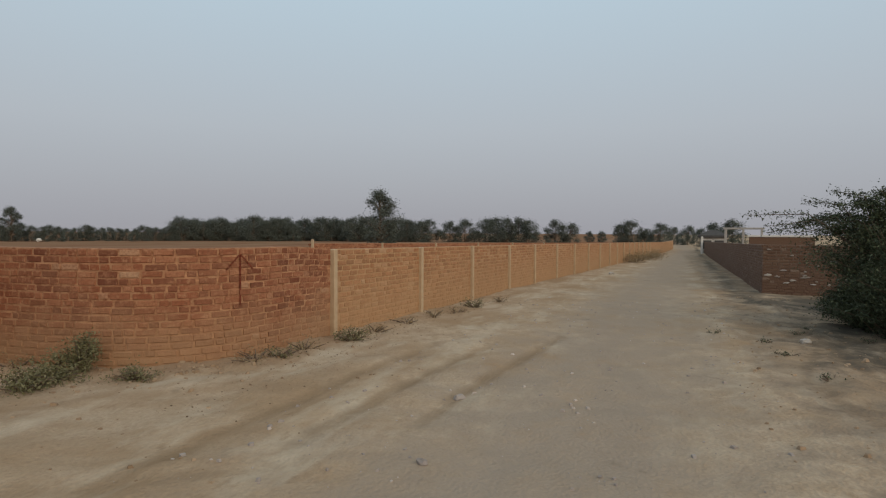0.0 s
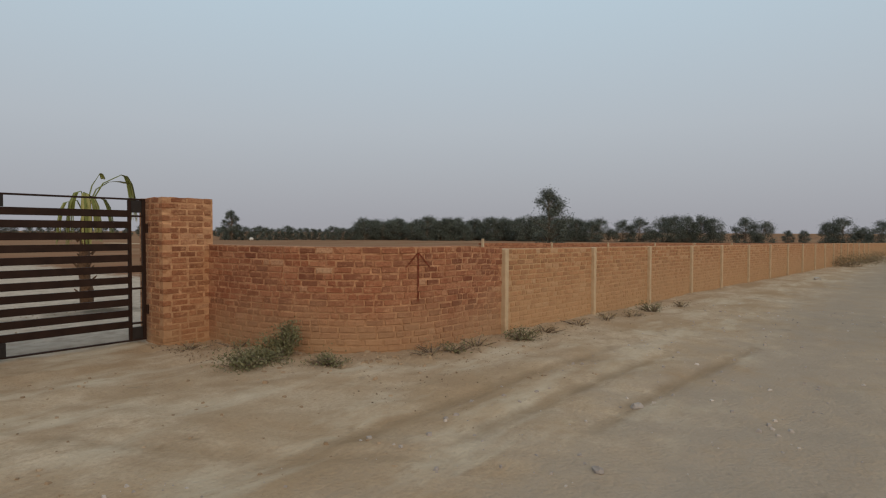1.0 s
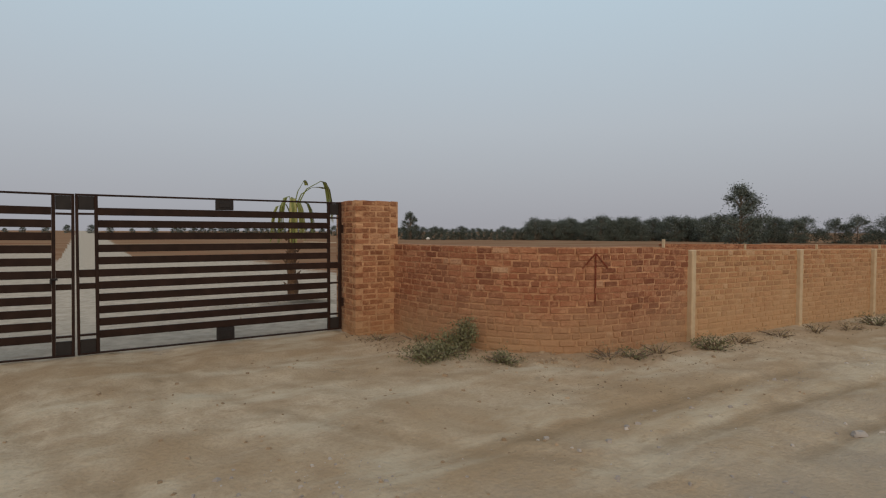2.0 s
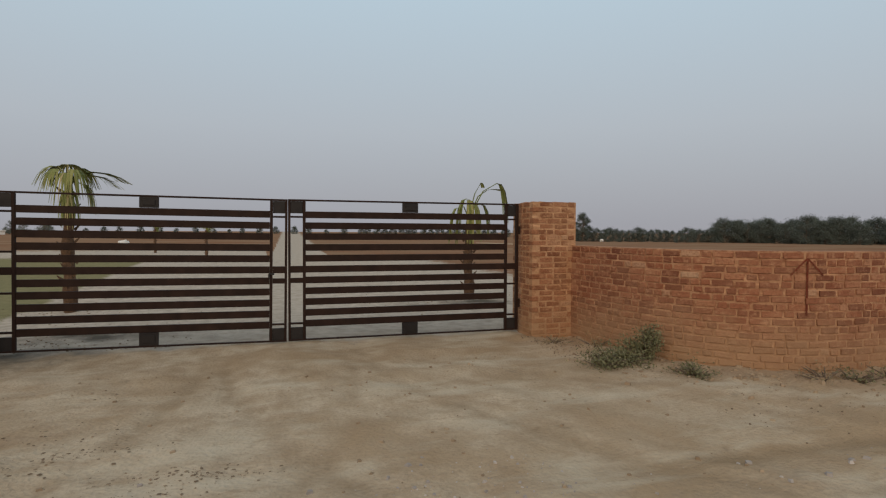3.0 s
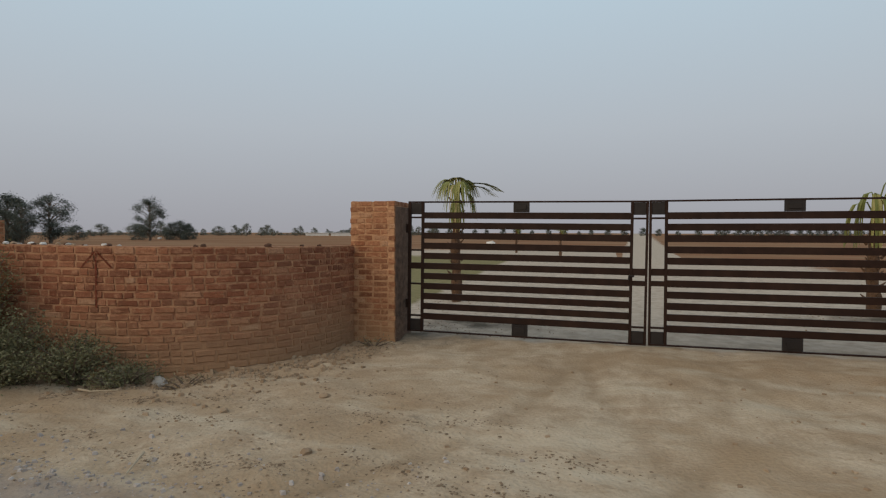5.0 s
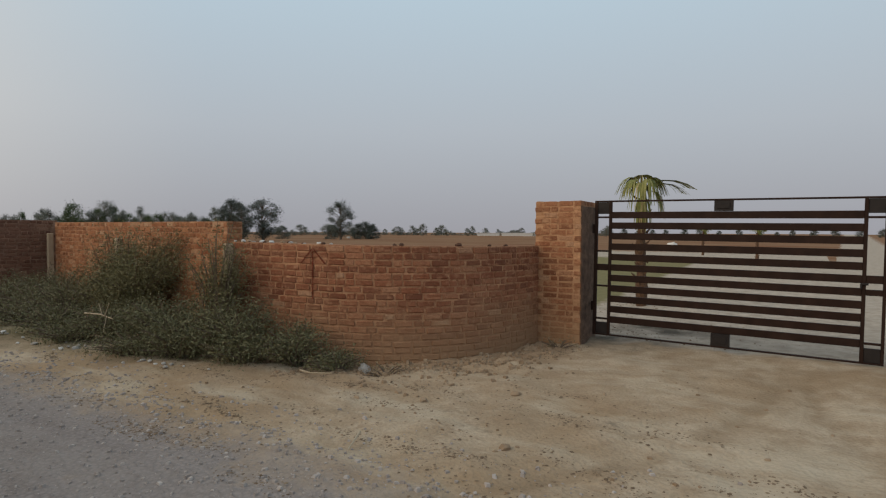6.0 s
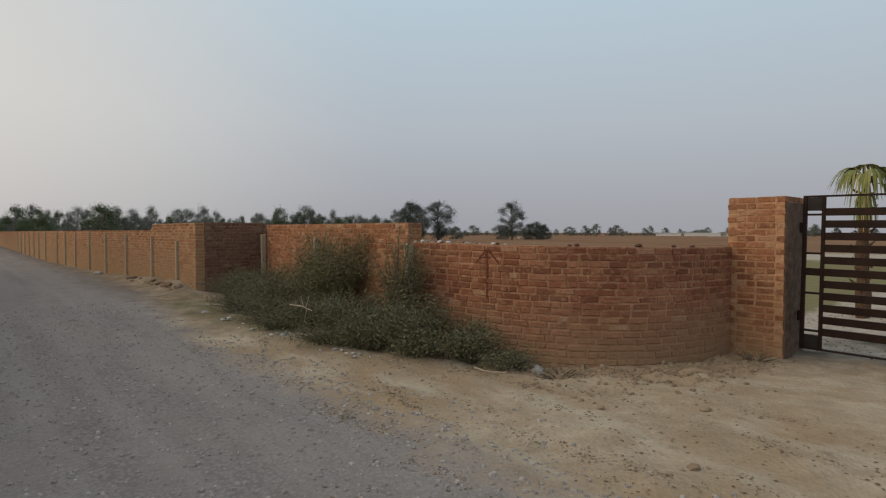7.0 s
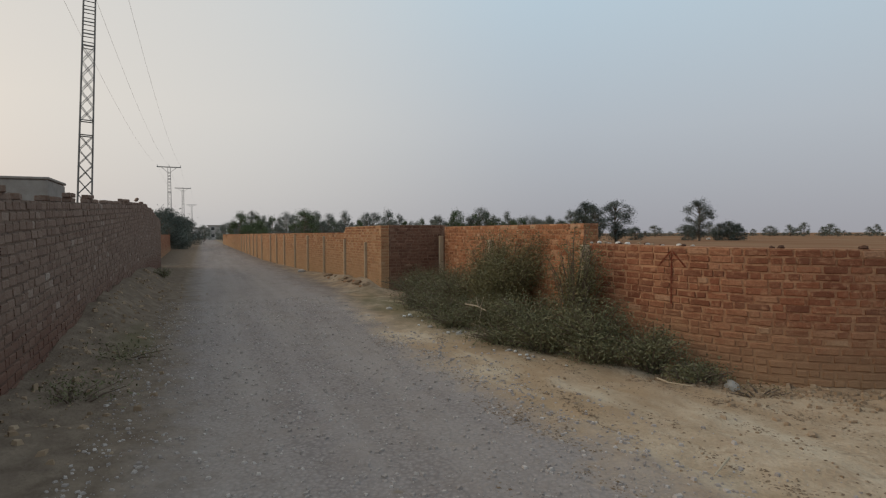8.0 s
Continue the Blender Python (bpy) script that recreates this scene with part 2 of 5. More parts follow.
def ground_material():
    m = Nodes("dusty_ground", 1.0)
    m.bsdf.inputs["Specular IOR Level"].default_value = 0.0
    wob = m.span(m.noise(1.7, 5, 0.7), 0.25, 0.75, -0.34, 0.34)
    fine = m.noise(34, 6, 0.7)
    mid = m.noise(4.5, 5, 0.65)
    sand = m.mix(m.span(mid, 0.35, 0.65), (0.56, 0.45, 0.33), (0.44, 0.34, 0.235))
    sand = m.mix(m.span(m.noise(0.55, 4), 0.42, 0.62), sand, (0.4, 0.29, 0.185))
    sand = m.mix(m.span(fine, 0.45, 0.75, 0, 0.5), sand, (0.27, 0.195, 0.135))
    sand = m.mix(m.span(m.noise(2.3, 7, 0.75), 0.5, 0.62, 0, 0.38), sand, (0.32, 0.225, 0.148))
    sand = m.mix(m.span(m.noise(1.1, 4, 0.6, (0.5, 1.5, 1)), 0.5, 0.68, 0, 0.7), sand, (0.58, 0.5, 0.385))
    sand = m.mix(m.span(m.noise(6.5, 6, 0.7, (0.6, 1.2, 1)), 0.58, 0.7, 0, 0.5), sand, (0.26, 0.18, 0.11))
    sand = m.mix(m.span(m.noise(0.9, 5, 0.7), 0.53, 0.66, 0, 0.38), sand, (0.34, 0.235, 0.145))
    gd, gc = m.cells(30)
    gravel = m.mix(m.span(gd, 0.1, 0.7), (0.33, 0.292, 0.276), (0.215, 0.187, 0.178))
    gravel = m.mix(m.span(m.noise(0.7, 4, 0.6, (0.35, 1.6, 1)), 0.35, 0.65, 0, 0.45), gravel, (0.36, 0.315, 0.275))
    gravel = m.mix(m.span(m.noise(2.6, 6, 0.72), 0.5, 0.64, 0, 0.5), gravel, (0.2, 0.165, 0.145))
    gravel = m.mix(m.span(m.noise(1.3, 5, 0.7), 0.54, 0.68, 0, 0.5), gravel, (0.345, 0.302, 0.276))
    gravel = m.mix(m.span(m.noise(0.9, 5, 0.65, (0.12, 2.2, 1)), 0.42, 0.62, 0, 0.4), gravel, (0.36, 0.322, 0.3))
    gravel = m.mix(m.span(m.attr("west"), 0, 1, 0.8, 0), gravel, m.mix(m.noise(3, 4), (0.44, 0.355, 0.265), (0.35, 0.28, 0.205)))
    gravel = m.mix(m.span(m.noise(70, 4), 0.55, 0.72, 0, 0.35), gravel, (0.43, 0.38, 0.345))
    lawn = m.mix(m.span(mid, 0.3, 0.7), (0.19, 0.175, 0.09), (0.27, 0.235, 0.13))
    pale = m.mix(m.span(mid, 0.35, 0.7), (0.54, 0.465, 0.385), (0.36, 0.3, 0.24))
    far = m.mix(m.span(m.noise(0.05, 5, 0.6, (1, 2.5, 1)), 0.35, 0.65), (0.23, 0.115, 0.068), (0.3, 0.195, 0.125))
    far = m.mix(m.span(m.noise(0.5, 4), 0.5, 0.7, 0, 0.5), far, (0.24, 0.185, 0.11))

    def edge(name, soft=0.16):
        return m.span(m.math("ADD", m.attr(name), wob), 0.5 - soft, 0.5 + soft)

    c = m.mix(edge("road", 0.28), sand, gravel)
    c = m.mix(edge("yard"), c, pale)
    c = m.mix(edge("field"), c, far)
    c = m.mix(edge("lawn"), c, lawn)
    c = m.mix(m.math("MULTIPLY", edge("track", 0.3), 0.75), c, (0.28, 0.2, 0.125))
    c = m.mix(edge("soil", 0.25), c, m.mix(fine, (0.32, 0.22, 0.14), (0.44, 0.32, 0.215)))
    c = m.mix(edge("bank", 0.35), c, m.mix(m.span(mid, 0.35, 0.65), (0.155, 0.12, 0.092), (0.24, 0.19, 0.145)))
    # Debris and dark soil, plus shade below the verge bushes painted in.
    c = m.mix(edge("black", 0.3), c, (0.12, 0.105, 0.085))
    c = m.mix(m.math("MULTIPLY", edge("green", 0.3), 0.6), c, (0.13, 0.125, 0.06))
    return m.done(c, m.math("ADD", fine, m.math("MULTIPLY", gd, 0.7)), 0.7, 0.016)


M_GROUND = ground_material()


# ---- mesh helpers ----
def part(name, bm, material, parent=None, label=""):
    """Links a bmesh as one mesh object, under a thing where parent is given."""
    me = bpy.data.meshes.new(name)
    bm.to_mesh(me)
    bm.free()
    me.materials.append(material)
    ob = new(name, me)
    ob.parent = parent
    return tagged(ob, label)


def mesh_of(name, verts, faces, material):
    me = bpy.data.meshes.new(name)
    me.from_pydata([tuple(v) for v in verts], [], [tuple(f) for f in faces])
    me.materials.append(material)
    return me


def box(bm, lo, hi, bevel=0.0, m=None):
    made = bmesh.ops.create_cube(bm, size=1.0)["verts"]
    mid, size = [(a + b) / 2 for a, b in zip(lo, hi)], [b - a for a, b in zip(lo, hi)]
    for v in made:
        v.co = Vector([v.co[i] * size[i] + mid[i] for i in range(3)])
    if bevel:
        edges = list({e for v in made for e in v.link_edges})
        made = list({v for f in bmesh.ops.bevel(bm, geom=edges, offset=bevel, segments=1, affect="EDGES")["faces"] for v in f.verts} | {v for v in made if v.is_valid})
    if m is not None:
        for v in made:
            v.co = m @ v.co
    return bm


def tube(bm, points, radii, sides=6):
    """A tapered tube along the points."""
    rings, up = [], Vector((0.13, 0.21, 0.97))
    for i, (p, r) in enumerate(zip(points, radii)):
        p = Vector(p)
        d = (Vector(points[min(i + 1, len(points) - 1)]) - Vector(points[max(i - 1, 0)])).normalized()
        a = d.cross(up if abs(d.dot(up)) < 0.95 else Vector((1, 0, 0))).normalized()
        b = d.cross(a)
        rings.append([bm.verts.new(p + r * (math.cos(k * math.tau / sides) * a + math.sin(k * math.tau / sides) * b)) for k in range(sides)])
    for r0, r1 in zip(rings, rings[1:]):
        for k in range(sides):
            bm.faces.new((r0[k], r0[(k + 1) % sides], r1[(k + 1) % sides], r1[k]))
    bm.faces.new(rings[-1])
    bm.faces.new(list(reversed(rings[0])))


def empty(name, at=(0, 0, 0), rz=0):
    ob = new(name)
    ob.matrix_basis = pose(*at, 0, 0, rz)
    return ob


# ---- ground ----
TABLES = {}


def value_noise(x, y, scale, seed):
    """Smooth noise from 0 to 1 on arrays."""
    if seed not in TABLES:
        TABLES[seed] = np.random.RandomState(seed).rand(256, 256)
    table = TABLES[seed]
    x, y = np.asarray(x) * scale + 1000.3, np.asarray(y) * scale + 1000.7
    i, j = np.floor(x).astype(int), np.floor(y).astype(int)
    u, v = x - i, y - j
    u, v = u * u * (3 - 2 * u), v * v * (3 - 2 * v)
    g = lambda a, b: table[a % 256, b % 256]
    return (g(i, j) * (1 - u) + g(i + 1, j) * u) * (1 - v) + (g(i, j + 1) * (1 - u) + g(i + 1, j + 1) * u) * v


def arc(cx, cy, a, b, n, steps=28):
    """A quarter of a superellipse, from (cx + a, cy) to (cx, cy + b)."""
    pts = []
    for k in range(steps + 1):
        w = k / steps * math.pi / 2
        pts.append((cx + a * math.cos(w) ** (2 / n), cy + b * math.sin(w) ** (2 / n)))
    return pts


WING_E = arc(6.0, -0.33, -2.1, -2.82, 2.7) + [(6.86, -3.15)]
WING_W = arc(-6.25, -0.33, 2.4, -2.58, 2.4) + [(-7.04, -2.95)]


def slope(x):
    """The land falls gently to the east."""
    return -0.011 * np.clip(np.asarray(x) - 6, 0, 70)


def far_drop(x):
    return -0.011 * min(max(x - 6, 0), 70)


def near_line(x, y, pts):
    d = np.full(np.shape(x), 1e9)
    for (x0, y0), (x1, y1) in zip(pts, pts[1:]):
        dx, dy = x1 - x0, y1 - y0
        k = np.clip(((x - x0) * dx + (y - y0) * dy) / (dx * dx + dy * dy), 0, 1)
        d = np.minimum(d, np.hypot(x - x0 - k * dx, y - y0 - k * dy))
    return d


SOUTH_W = [(-4.0, -9.3), (-30.0, -9.42)]


def ruts(x, y):
    """How deep a wheel track lies at each place, 0 to 1."""
    r = np.zeros(np.shape(x))
    for y0, amp, x0, x1 in ((-4.6, 0.25, 1.0, 7.5), (-5.25, 0.2, 2.4, 8.0), (-5.9, 0.2, 3, 9)):
        line = y0 + amp * np.sin(x * 0.5 + y0) * 0.4 + np.where(x > 5, (x - 5) * -0.05, 0) * (y0 > -6)
        ends = np.clip((x - x0) / 1.5, 0, 1) * np.clip((x1 - x) / 1.5, 0, 1)
        r = np.maximum(r, np.exp(-((y - line) / 0.1) ** 2) * ends)
    for cx, cy, rad in ((-7.2, -1.0, 6.3), (-7.2, -1.0, 7.8), (7.4, -0.6, 6.6), (7.4, -0.6, 8.1)):
        d = np.hypot(x - cx, y - cy) - rad
        ok = (np.abs(x) < 4.5) * (y < -0.4) * (y > -5.5)
        r = np.maximum(r, np.exp(-(d / 0.12) ** 2) * ok * (0.35 + 0.5 * value_noise(x, y, 1.1, 31)))
    for cx, cy, rad in ((6.3, -14.2, 5.2), (6.6, -14.4, 4.6), (7.5, -15.5, 5.9)):
        d = np.hypot(x - cx, y - cy) - rad
        r = np.maximum(r, np.exp(-(d / 0.13) ** 2) * (x > 5.0) * (x < 12) * (y < -8.0) * (0.5 + 0.6 * value_noise(x, y, 1.5, 33)))
    return r


def ground_height(x, y):
    x, y = np.asarray(x, float), np.asarray(y, float)
    h = slope(x) + 0.0
    near = np.exp(-((x / 40) ** 2 + ((y + 5) / 25) ** 2))
    h += near * ((value_noise(x, y, 0.5, 1) - 0.5) * 0.06 + (value_noise(x, y, 2.1, 2) - 0.5) * 0.03 + (value_noise(x, y, 7, 3) - 0.5) * 0.02)
    dw = np.minimum(near_line(x, y, WING_E), near_line(x, y, WING_W))
    outside = (y < 0.4)
    h += np.where(outside, np.where(x < 0, -0.05, 0.015) * np.exp(-(dw / 0.6) ** 2) * (0.6 + 0.8 * value_noise(x, y, 1.6, 4)), 0)
    ds = near_line(x, y, SOUTH_W)
    bank = np.clip((-x - 8) / 4, 0, 1) * np.clip((x + 27) / 5, 0, 1)
    h += np.exp(-(ds / 0.55) ** 2) * (0.06 + 0.34 * bank) * (0.6 + 0.8 * value_noise(x, y, 1.3, 5)) * (y > -11)
    h += near * 0.05 * np.exp(-((y + 9.6) / 1.0) ** 2) * (value_noise(x, y, 3.1, 8))
    h -= 0.028 * ruts(x, y) * near
    rough = np.exp(-(dw / 0.9) ** 2) * outside + np.exp(-(ds / 0.9) ** 2) + np.exp(-((y + 9.6) / 0.9) ** 2) * (x > 3) * (x < 16)
    h += rough * ((value_noise(x, y, 5.0, 21) - 0.5) * 0.06 + (value_noise(x, y, 11.0, 22) - 0.5) * 0.045)
    verge = np.exp(-((y + 4.6) / 0.9) ** 2) * (x < -1)
    h += verge * near * (value_noise(x, y, 6.0, 23) - 0.5) * 0.04
    road = np.clip((y + 8.5) / 0.8, 0, 1) * np.clip((-5.0 - y) / 0.8, 0, 1)
    h -= 0.03 * road * near
    h += 0.2 * np.exp(-((y + 3.55) / 0.38) ** 2) * np.clip((-14.2 - x) / 0.8, 0, 1) * np.clip((x + 24) / 5, 0, 1) * (0.5 + 0.9 * value_noise(x, y, 1.7, 9))
    sand = np.clip((y + 5.4) / 0.8, 0, 1) * (y < 0.2) * (np.abs(x) < 9)
    h += sand * ((value_noise(x, y, 3.2, 24) - 0.5) * 0.03 + (value_noise(x, y, 8.0, 25) - 0.5) * 0.02 * np.clip((-1.0 - x) / 2, 0.1, 1))
    h += near * 0.02 * np.exp(-(((x) / 3.4) ** 2)) * np.exp(-((y - 0.0) / 0.8) ** 2)
    return h


def axis_steps(lo, hi, step, reach):
    inner = np.arange(lo, hi + step / 2, step)
    out, s = [], step
    while (sum(out) if out else 0) < reach:
        s *= 1.16
        out.append(s)
    far = np.cumsum(out)
    return np.concatenate([(lo - far)[::-1], inner, hi + far])


def build_ground():
    xs, ys = axis_steps(-13, 14, 0.085, 1800), axis_steps(-11.5, 5, 0.085, 1800)
    X, Y = np.meshgrid(xs, ys)
    Z = ground_height(X, Y)
    nx, ny = len(xs), len(ys)
    verts = np.stack([X.ravel(), Y.ravel(), Z.ravel()], 1)
    idx = np.arange(nx * ny).reshape(ny, nx)
    faces = np.stack([idx[:-1, :-1].ravel(), idx[:-1, 1:].ravel(), idx[1:, 1:].ravel(), idx[1:, :-1].ravel()], 1)
    me = bpy.data.meshes.new("ground")
    me.from_pydata(verts.tolist(), [], faces.tolist())
    x, y = X.ravel(), Y.ravel()
    west = np.clip((2 - x) / 5, 0, 1)
    top = -5.55 + 0.35 * west + 0.9 * np.clip((-x - 9) / 7, 0, 1) - 0.03 * np.clip(x - 15, 0, 70)
    low = -8.35 - 0.03 * np.clip(x - 15, 0, 70)
    inside = (y > 0.15) | ((np.abs(x) > 4.4) & (y > -2.9))
    masks = {
        "road": np.clip(0.5 + np.minimum(top - y, y - low) / (2.2 - 1.2 * west), 0, 1) * (0.75 + 0.25 * west),
        "west": west,
        "yard": np.clip(0.5 + (y - 0.1) / 0.8, 0, 1),
        "field": np.where(inside & (y > -2.4), np.maximum(np.clip((np.hypot(x * 0.8, y) - np.where(x < 0, 34, 18)) / 14, 0, 1), np.clip((x - 6.5) / 3, 0, 1)) * (np.abs(x - 0.045 * y - 0.6) > 1.3 + 0.012 * np.abs(y)), 0),
        "lawn": np.clip((-4.1 - 0.07 * y - x) / 0.6 + 0.5, 0, 1) * np.clip((y - 1.2) / 0.8, 0, 1) * np.clip((30 - y) / 6, 0, 1) * np.clip((x + 22) / 4, 0, 1),
        "bank": np.clip((-8.3 - y) / 1.2, 0, 0.42) * np.clip((x - 2) / 3, 0, 1) * (x < 60) + np.clip((-7.5 - y) / 0.9, 0, 1) * np.clip((-2 - x) / 2, 0, 1) * (y > -12) + np.clip((-8.5 - x) / 3, 0, 0.5) * np.clip((y + 5.7) / 1.3, 0, 1) * (y < -1.5),
        "track": np.clip(ruts(x, y), 0, 1) * 0.8,
        "soil": np.clip(1.1 - np.minimum(near_line(x, y, WING_W), near_line(x, y, WING_E)) / 0.9, 0, 1) * (y < 0.3) * 0.75,
        # First term: dark verge soil with the bushes' shade painted in; the rest is debris.
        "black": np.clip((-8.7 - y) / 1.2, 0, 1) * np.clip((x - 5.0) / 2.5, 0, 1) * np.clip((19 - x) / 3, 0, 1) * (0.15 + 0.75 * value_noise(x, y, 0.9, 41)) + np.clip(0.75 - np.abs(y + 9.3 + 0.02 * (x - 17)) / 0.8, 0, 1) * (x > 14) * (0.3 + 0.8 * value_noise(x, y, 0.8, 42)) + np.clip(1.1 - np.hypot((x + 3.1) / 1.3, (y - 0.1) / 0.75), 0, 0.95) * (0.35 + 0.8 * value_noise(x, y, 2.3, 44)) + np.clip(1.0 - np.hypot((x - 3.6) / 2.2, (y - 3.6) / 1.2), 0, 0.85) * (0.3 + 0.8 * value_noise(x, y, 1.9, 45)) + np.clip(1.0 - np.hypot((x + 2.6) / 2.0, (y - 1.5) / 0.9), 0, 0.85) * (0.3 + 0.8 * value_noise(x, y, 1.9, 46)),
        "green": np.clip(1.15 - np.hypot((x + 10.8) / 5.4, (y + 4.0) / 0.9), 0, 1) * 0.85 + np.clip(1.0 - np.hypot((x + 9.5) / 2.5, (y + 8.55) / 0.45), 0, 1) * 0.75,
    }
    for name, values in masks.items():
        a = me.attributes.new(name, "FLOAT", "POINT")
        a.data.foreach_set("value", np.asarray(values, np.float32))
    me.materials.append(M_GROUND)
    me.polygons.foreach_set("use_smooth", [True] * len(me.polygons))
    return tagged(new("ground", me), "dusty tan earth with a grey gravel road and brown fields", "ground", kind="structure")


ground = build_ground()


def gz(x, y):
    return float(ground_height(np.array([x]), np.array([y]))[0])


# ---- brick walls ----
COURSE, LENGTH, HALF = 0.078, 0.224, 0.112
rng = random.Random(11)


def brick_shape(length, depth, height, seed):
    """The corners and faces of one worn brick with knocked edges."""
    r = random.Random(seed)
    bm = bmesh.new()
    box(bm, (-length / 2, -depth / 2, -height / 2), (length / 2, depth / 2, height / 2), 0.006)
    for v in bm.verts:
        v.co += Vector((r.uniform(-1, 1), r.uniform(-0.6, 0.6), r.uniform(-1, 1))) * 0.005
    bm.verts.index_update()
    v = [tuple(q.co) for q in bm.verts]
    f = [[q.index for q in g.verts] for g in bm.faces]
    bm.free()
    return np.array(v), f


SHAPES = {"s": [brick_shape(0.203 - 0.004 * k, 0.1, 0.0625 - 0.001 * k, k) for k in range(5)], "h": [brick_shape(0.092, 0.1, 0.061, k + 9) for k in range(5)]}


class Pieces:
    """Collects bricks: some as objects on shared meshes, the rest in one mesh."""

    def __init__(self, owner, material, limit=300, tall=1.0, wide=1.0):
        self.owner, self.material, self.left, self.tall, self.wide = owner, material, limit, tall, wide
        self.verts, self.faces, self.count = [], [], 0
        self.meshes = {k: [mesh_of("brick", v, f, material) for v, f in s] for k, s in SHAPES.items()}

    def add(self, kind, x, y, z, turn, single, long=1.0):
        k = rng.randrange(5)
        jig = rng.uniform(-1, 1)
        if single and self.left > 0 and long == 1.0:
            self.left -= 1
            ob = new("brick", self.meshes[kind][k])
            ob.parent = self.owner
            ob.matrix_basis = Matrix.Translation((x, y, z)) @ Euler((jig * 0.012, rng.uniform(-0.008, 0.008), turn + jig * 0.008)).to_matrix().to_4x4() @ Matrix.Diagonal((self.wide, 1, self.tall, 1))
            return
        v, f = SHAPES[kind][k]
        c, s = math.cos(turn + jig * 0.008), math.sin(turn + jig * 0.008)
        long *= self.wide
        q = np.stack([v[:, 0] * c * long - v[:, 1] * s + x, v[:, 0] * s * long + v[:, 1] * c + y, v[:, 2] * self.tall + z], 1)
        self.verts.append(q)
        self.faces += [[i + self.count for i in g] for g in f]
        self.count += len(q)

    def finish(self):
        if self.verts:
            ob = new("brickwork", mesh_of("brickwork", np.concatenate(self.verts), self.faces, self.material))
            ob.parent = self.owner
            tagged(ob, kind="stuff")


def line_of(pts):
    """Walks along points: length, and a function from distance to place and heading."""
    seg = [math.dist(a, b) for a, b in zip(pts, pts[1:])]
    ends = [sum(seg[:k]) for k in range(len(pts))]
    heads = [math.atan2(b[1] - a[1], b[0] - a[0]) for a, b in zip(pts, pts[1:])]

    def at(s):
        i = 0
        while i < len(seg) - 1 and s > ends[i + 1]:
            i += 1
        k = (s - ends[i]) / seg[i]
        a, b = pts[i], pts[i + 1]
        return a[0] + (b[0] - a[0]) * k, a[1] + (b[1] - a[1]) * k, heads[i]

    return ends[-1], at


def brick_wall(name, pts, top, material, label, bottom=-0.35, singles=(0, 0), side=1, thick=0.225, rise=None, step=None, backs=99, mortar=None, tall=1.0, heads=0.4, uneven=0.004, wide=1.0):
    """A brick wall along a line. side: on which side of the line its body lies (1 left, -1 right); the line is its face.
    singles: the stretch whose bricks are objects. top: height or a function of distance."""
    length, at = line_of(pts)
    tops = top if callable(top) else (lambda s: top)
    drop = rise or (lambda x: 0.0)
    core = bmesh.new()
    n = max(2, int(length / 0.25))
    rows = []
    for k in range(n + 1):
        s = length * k / n
        x, y, a = at(min(max(s, 0.001), length - 0.001))
        nx, ny = -math.sin(a) * side, math.cos(a) * side
        z1 = tops(s) + 0.006 + drop(x)
        z0 = bottom + drop(x)
        i, o = 0.005, thick - 0.005
        rows.append([core.verts.new(p) for p in ((x + nx * i, y + ny * i, z0), (x + nx * i, y + ny * i, z1), (x + nx * o, y + ny * o, z1), (x + nx * o, y + ny * o, z0))])
    for r0, r1 in zip(rows, rows[1:]):
        for k in range(4):
            core.faces.new((r0[k], r0[(k + 1) % 4], r1[(k + 1) % 4], r1[k]))
    core.faces.new(rows[0])
    core.faces.new(list(reversed(rows[-1])))
    bmesh.ops.recalc_face_normals(core, faces=core.faces)
    ob = tagged(part(name, core, mortar or M_MORTAR), label, "wall", kind="structure")
    p = Pieces(ob, material, 300, tall, wide)
    course = COURSE * tall
    feet_s = np.linspace(0.01, length - 0.01, int(length / 0.4) + 2)
    feet_p = [at(q) for q in feet_s]
    feet = ground_height(np.array([q[0] for q in feet_p]), np.array([q[1] for q in feet_p])).tolist()
    courses = int((max(tops(0), tops(length / 2), tops(length)) - bottom) / course) + 1
    for c in range(courses):
        z = tops(0) - course * (c + 0.5)
        for end in (0, 1):
            x, y, a = at(length * end + (0.046 if end == 0 else -0.046))
            zz = z + (tops(length * end) - tops(0)) * (1 if step is None else 0) + drop(x)
            if -0.2 + drop(x) < zz < tops(length * end) + drop(x):
                p.add("s", x - math.sin(a) * side * thick / 2, y + math.cos(a) * side * thick / 2, zz, a + math.pi / 2, False)
        for face in ((0, 1) if c < backs else (0,)):
            s = -rng.random() * 0.1
            while s < length:
                head = rng.random() < heads
                w = HALF if head else LENGTH
                mid = s + w / 2
                if s < -0.06 or s + w > length + 0.05:
                    s += w
                    continue
                mid = min(max(mid, 0.05), length - 0.05)
                x, y, a = at(mid)
                zz = z + (tops(mid) - tops(0)) * (1 if step is None else 0) + drop(x)
                if step is not None and zz > tops(mid) + drop(x):
                    s += w
                    continue
                if zz < feet[min(int(mid / 0.4), len(feet) - 1)] - 0.12:
                    s += w
                    continue
                off = (0.05 - rng.random() * uneven) if face == 0 else thick - 0.05
                nx, ny = -math.sin(a) * side, math.cos(a) * side
                p.add("h" if head else "s", x + nx * off, y + ny * off, zz + rng.uniform(-0.0045, 0.0045), a, face == 0 and singles[0] <= mid <= singles[1] and zz > 0.05)
                s += w
    p.finish()
    return ob


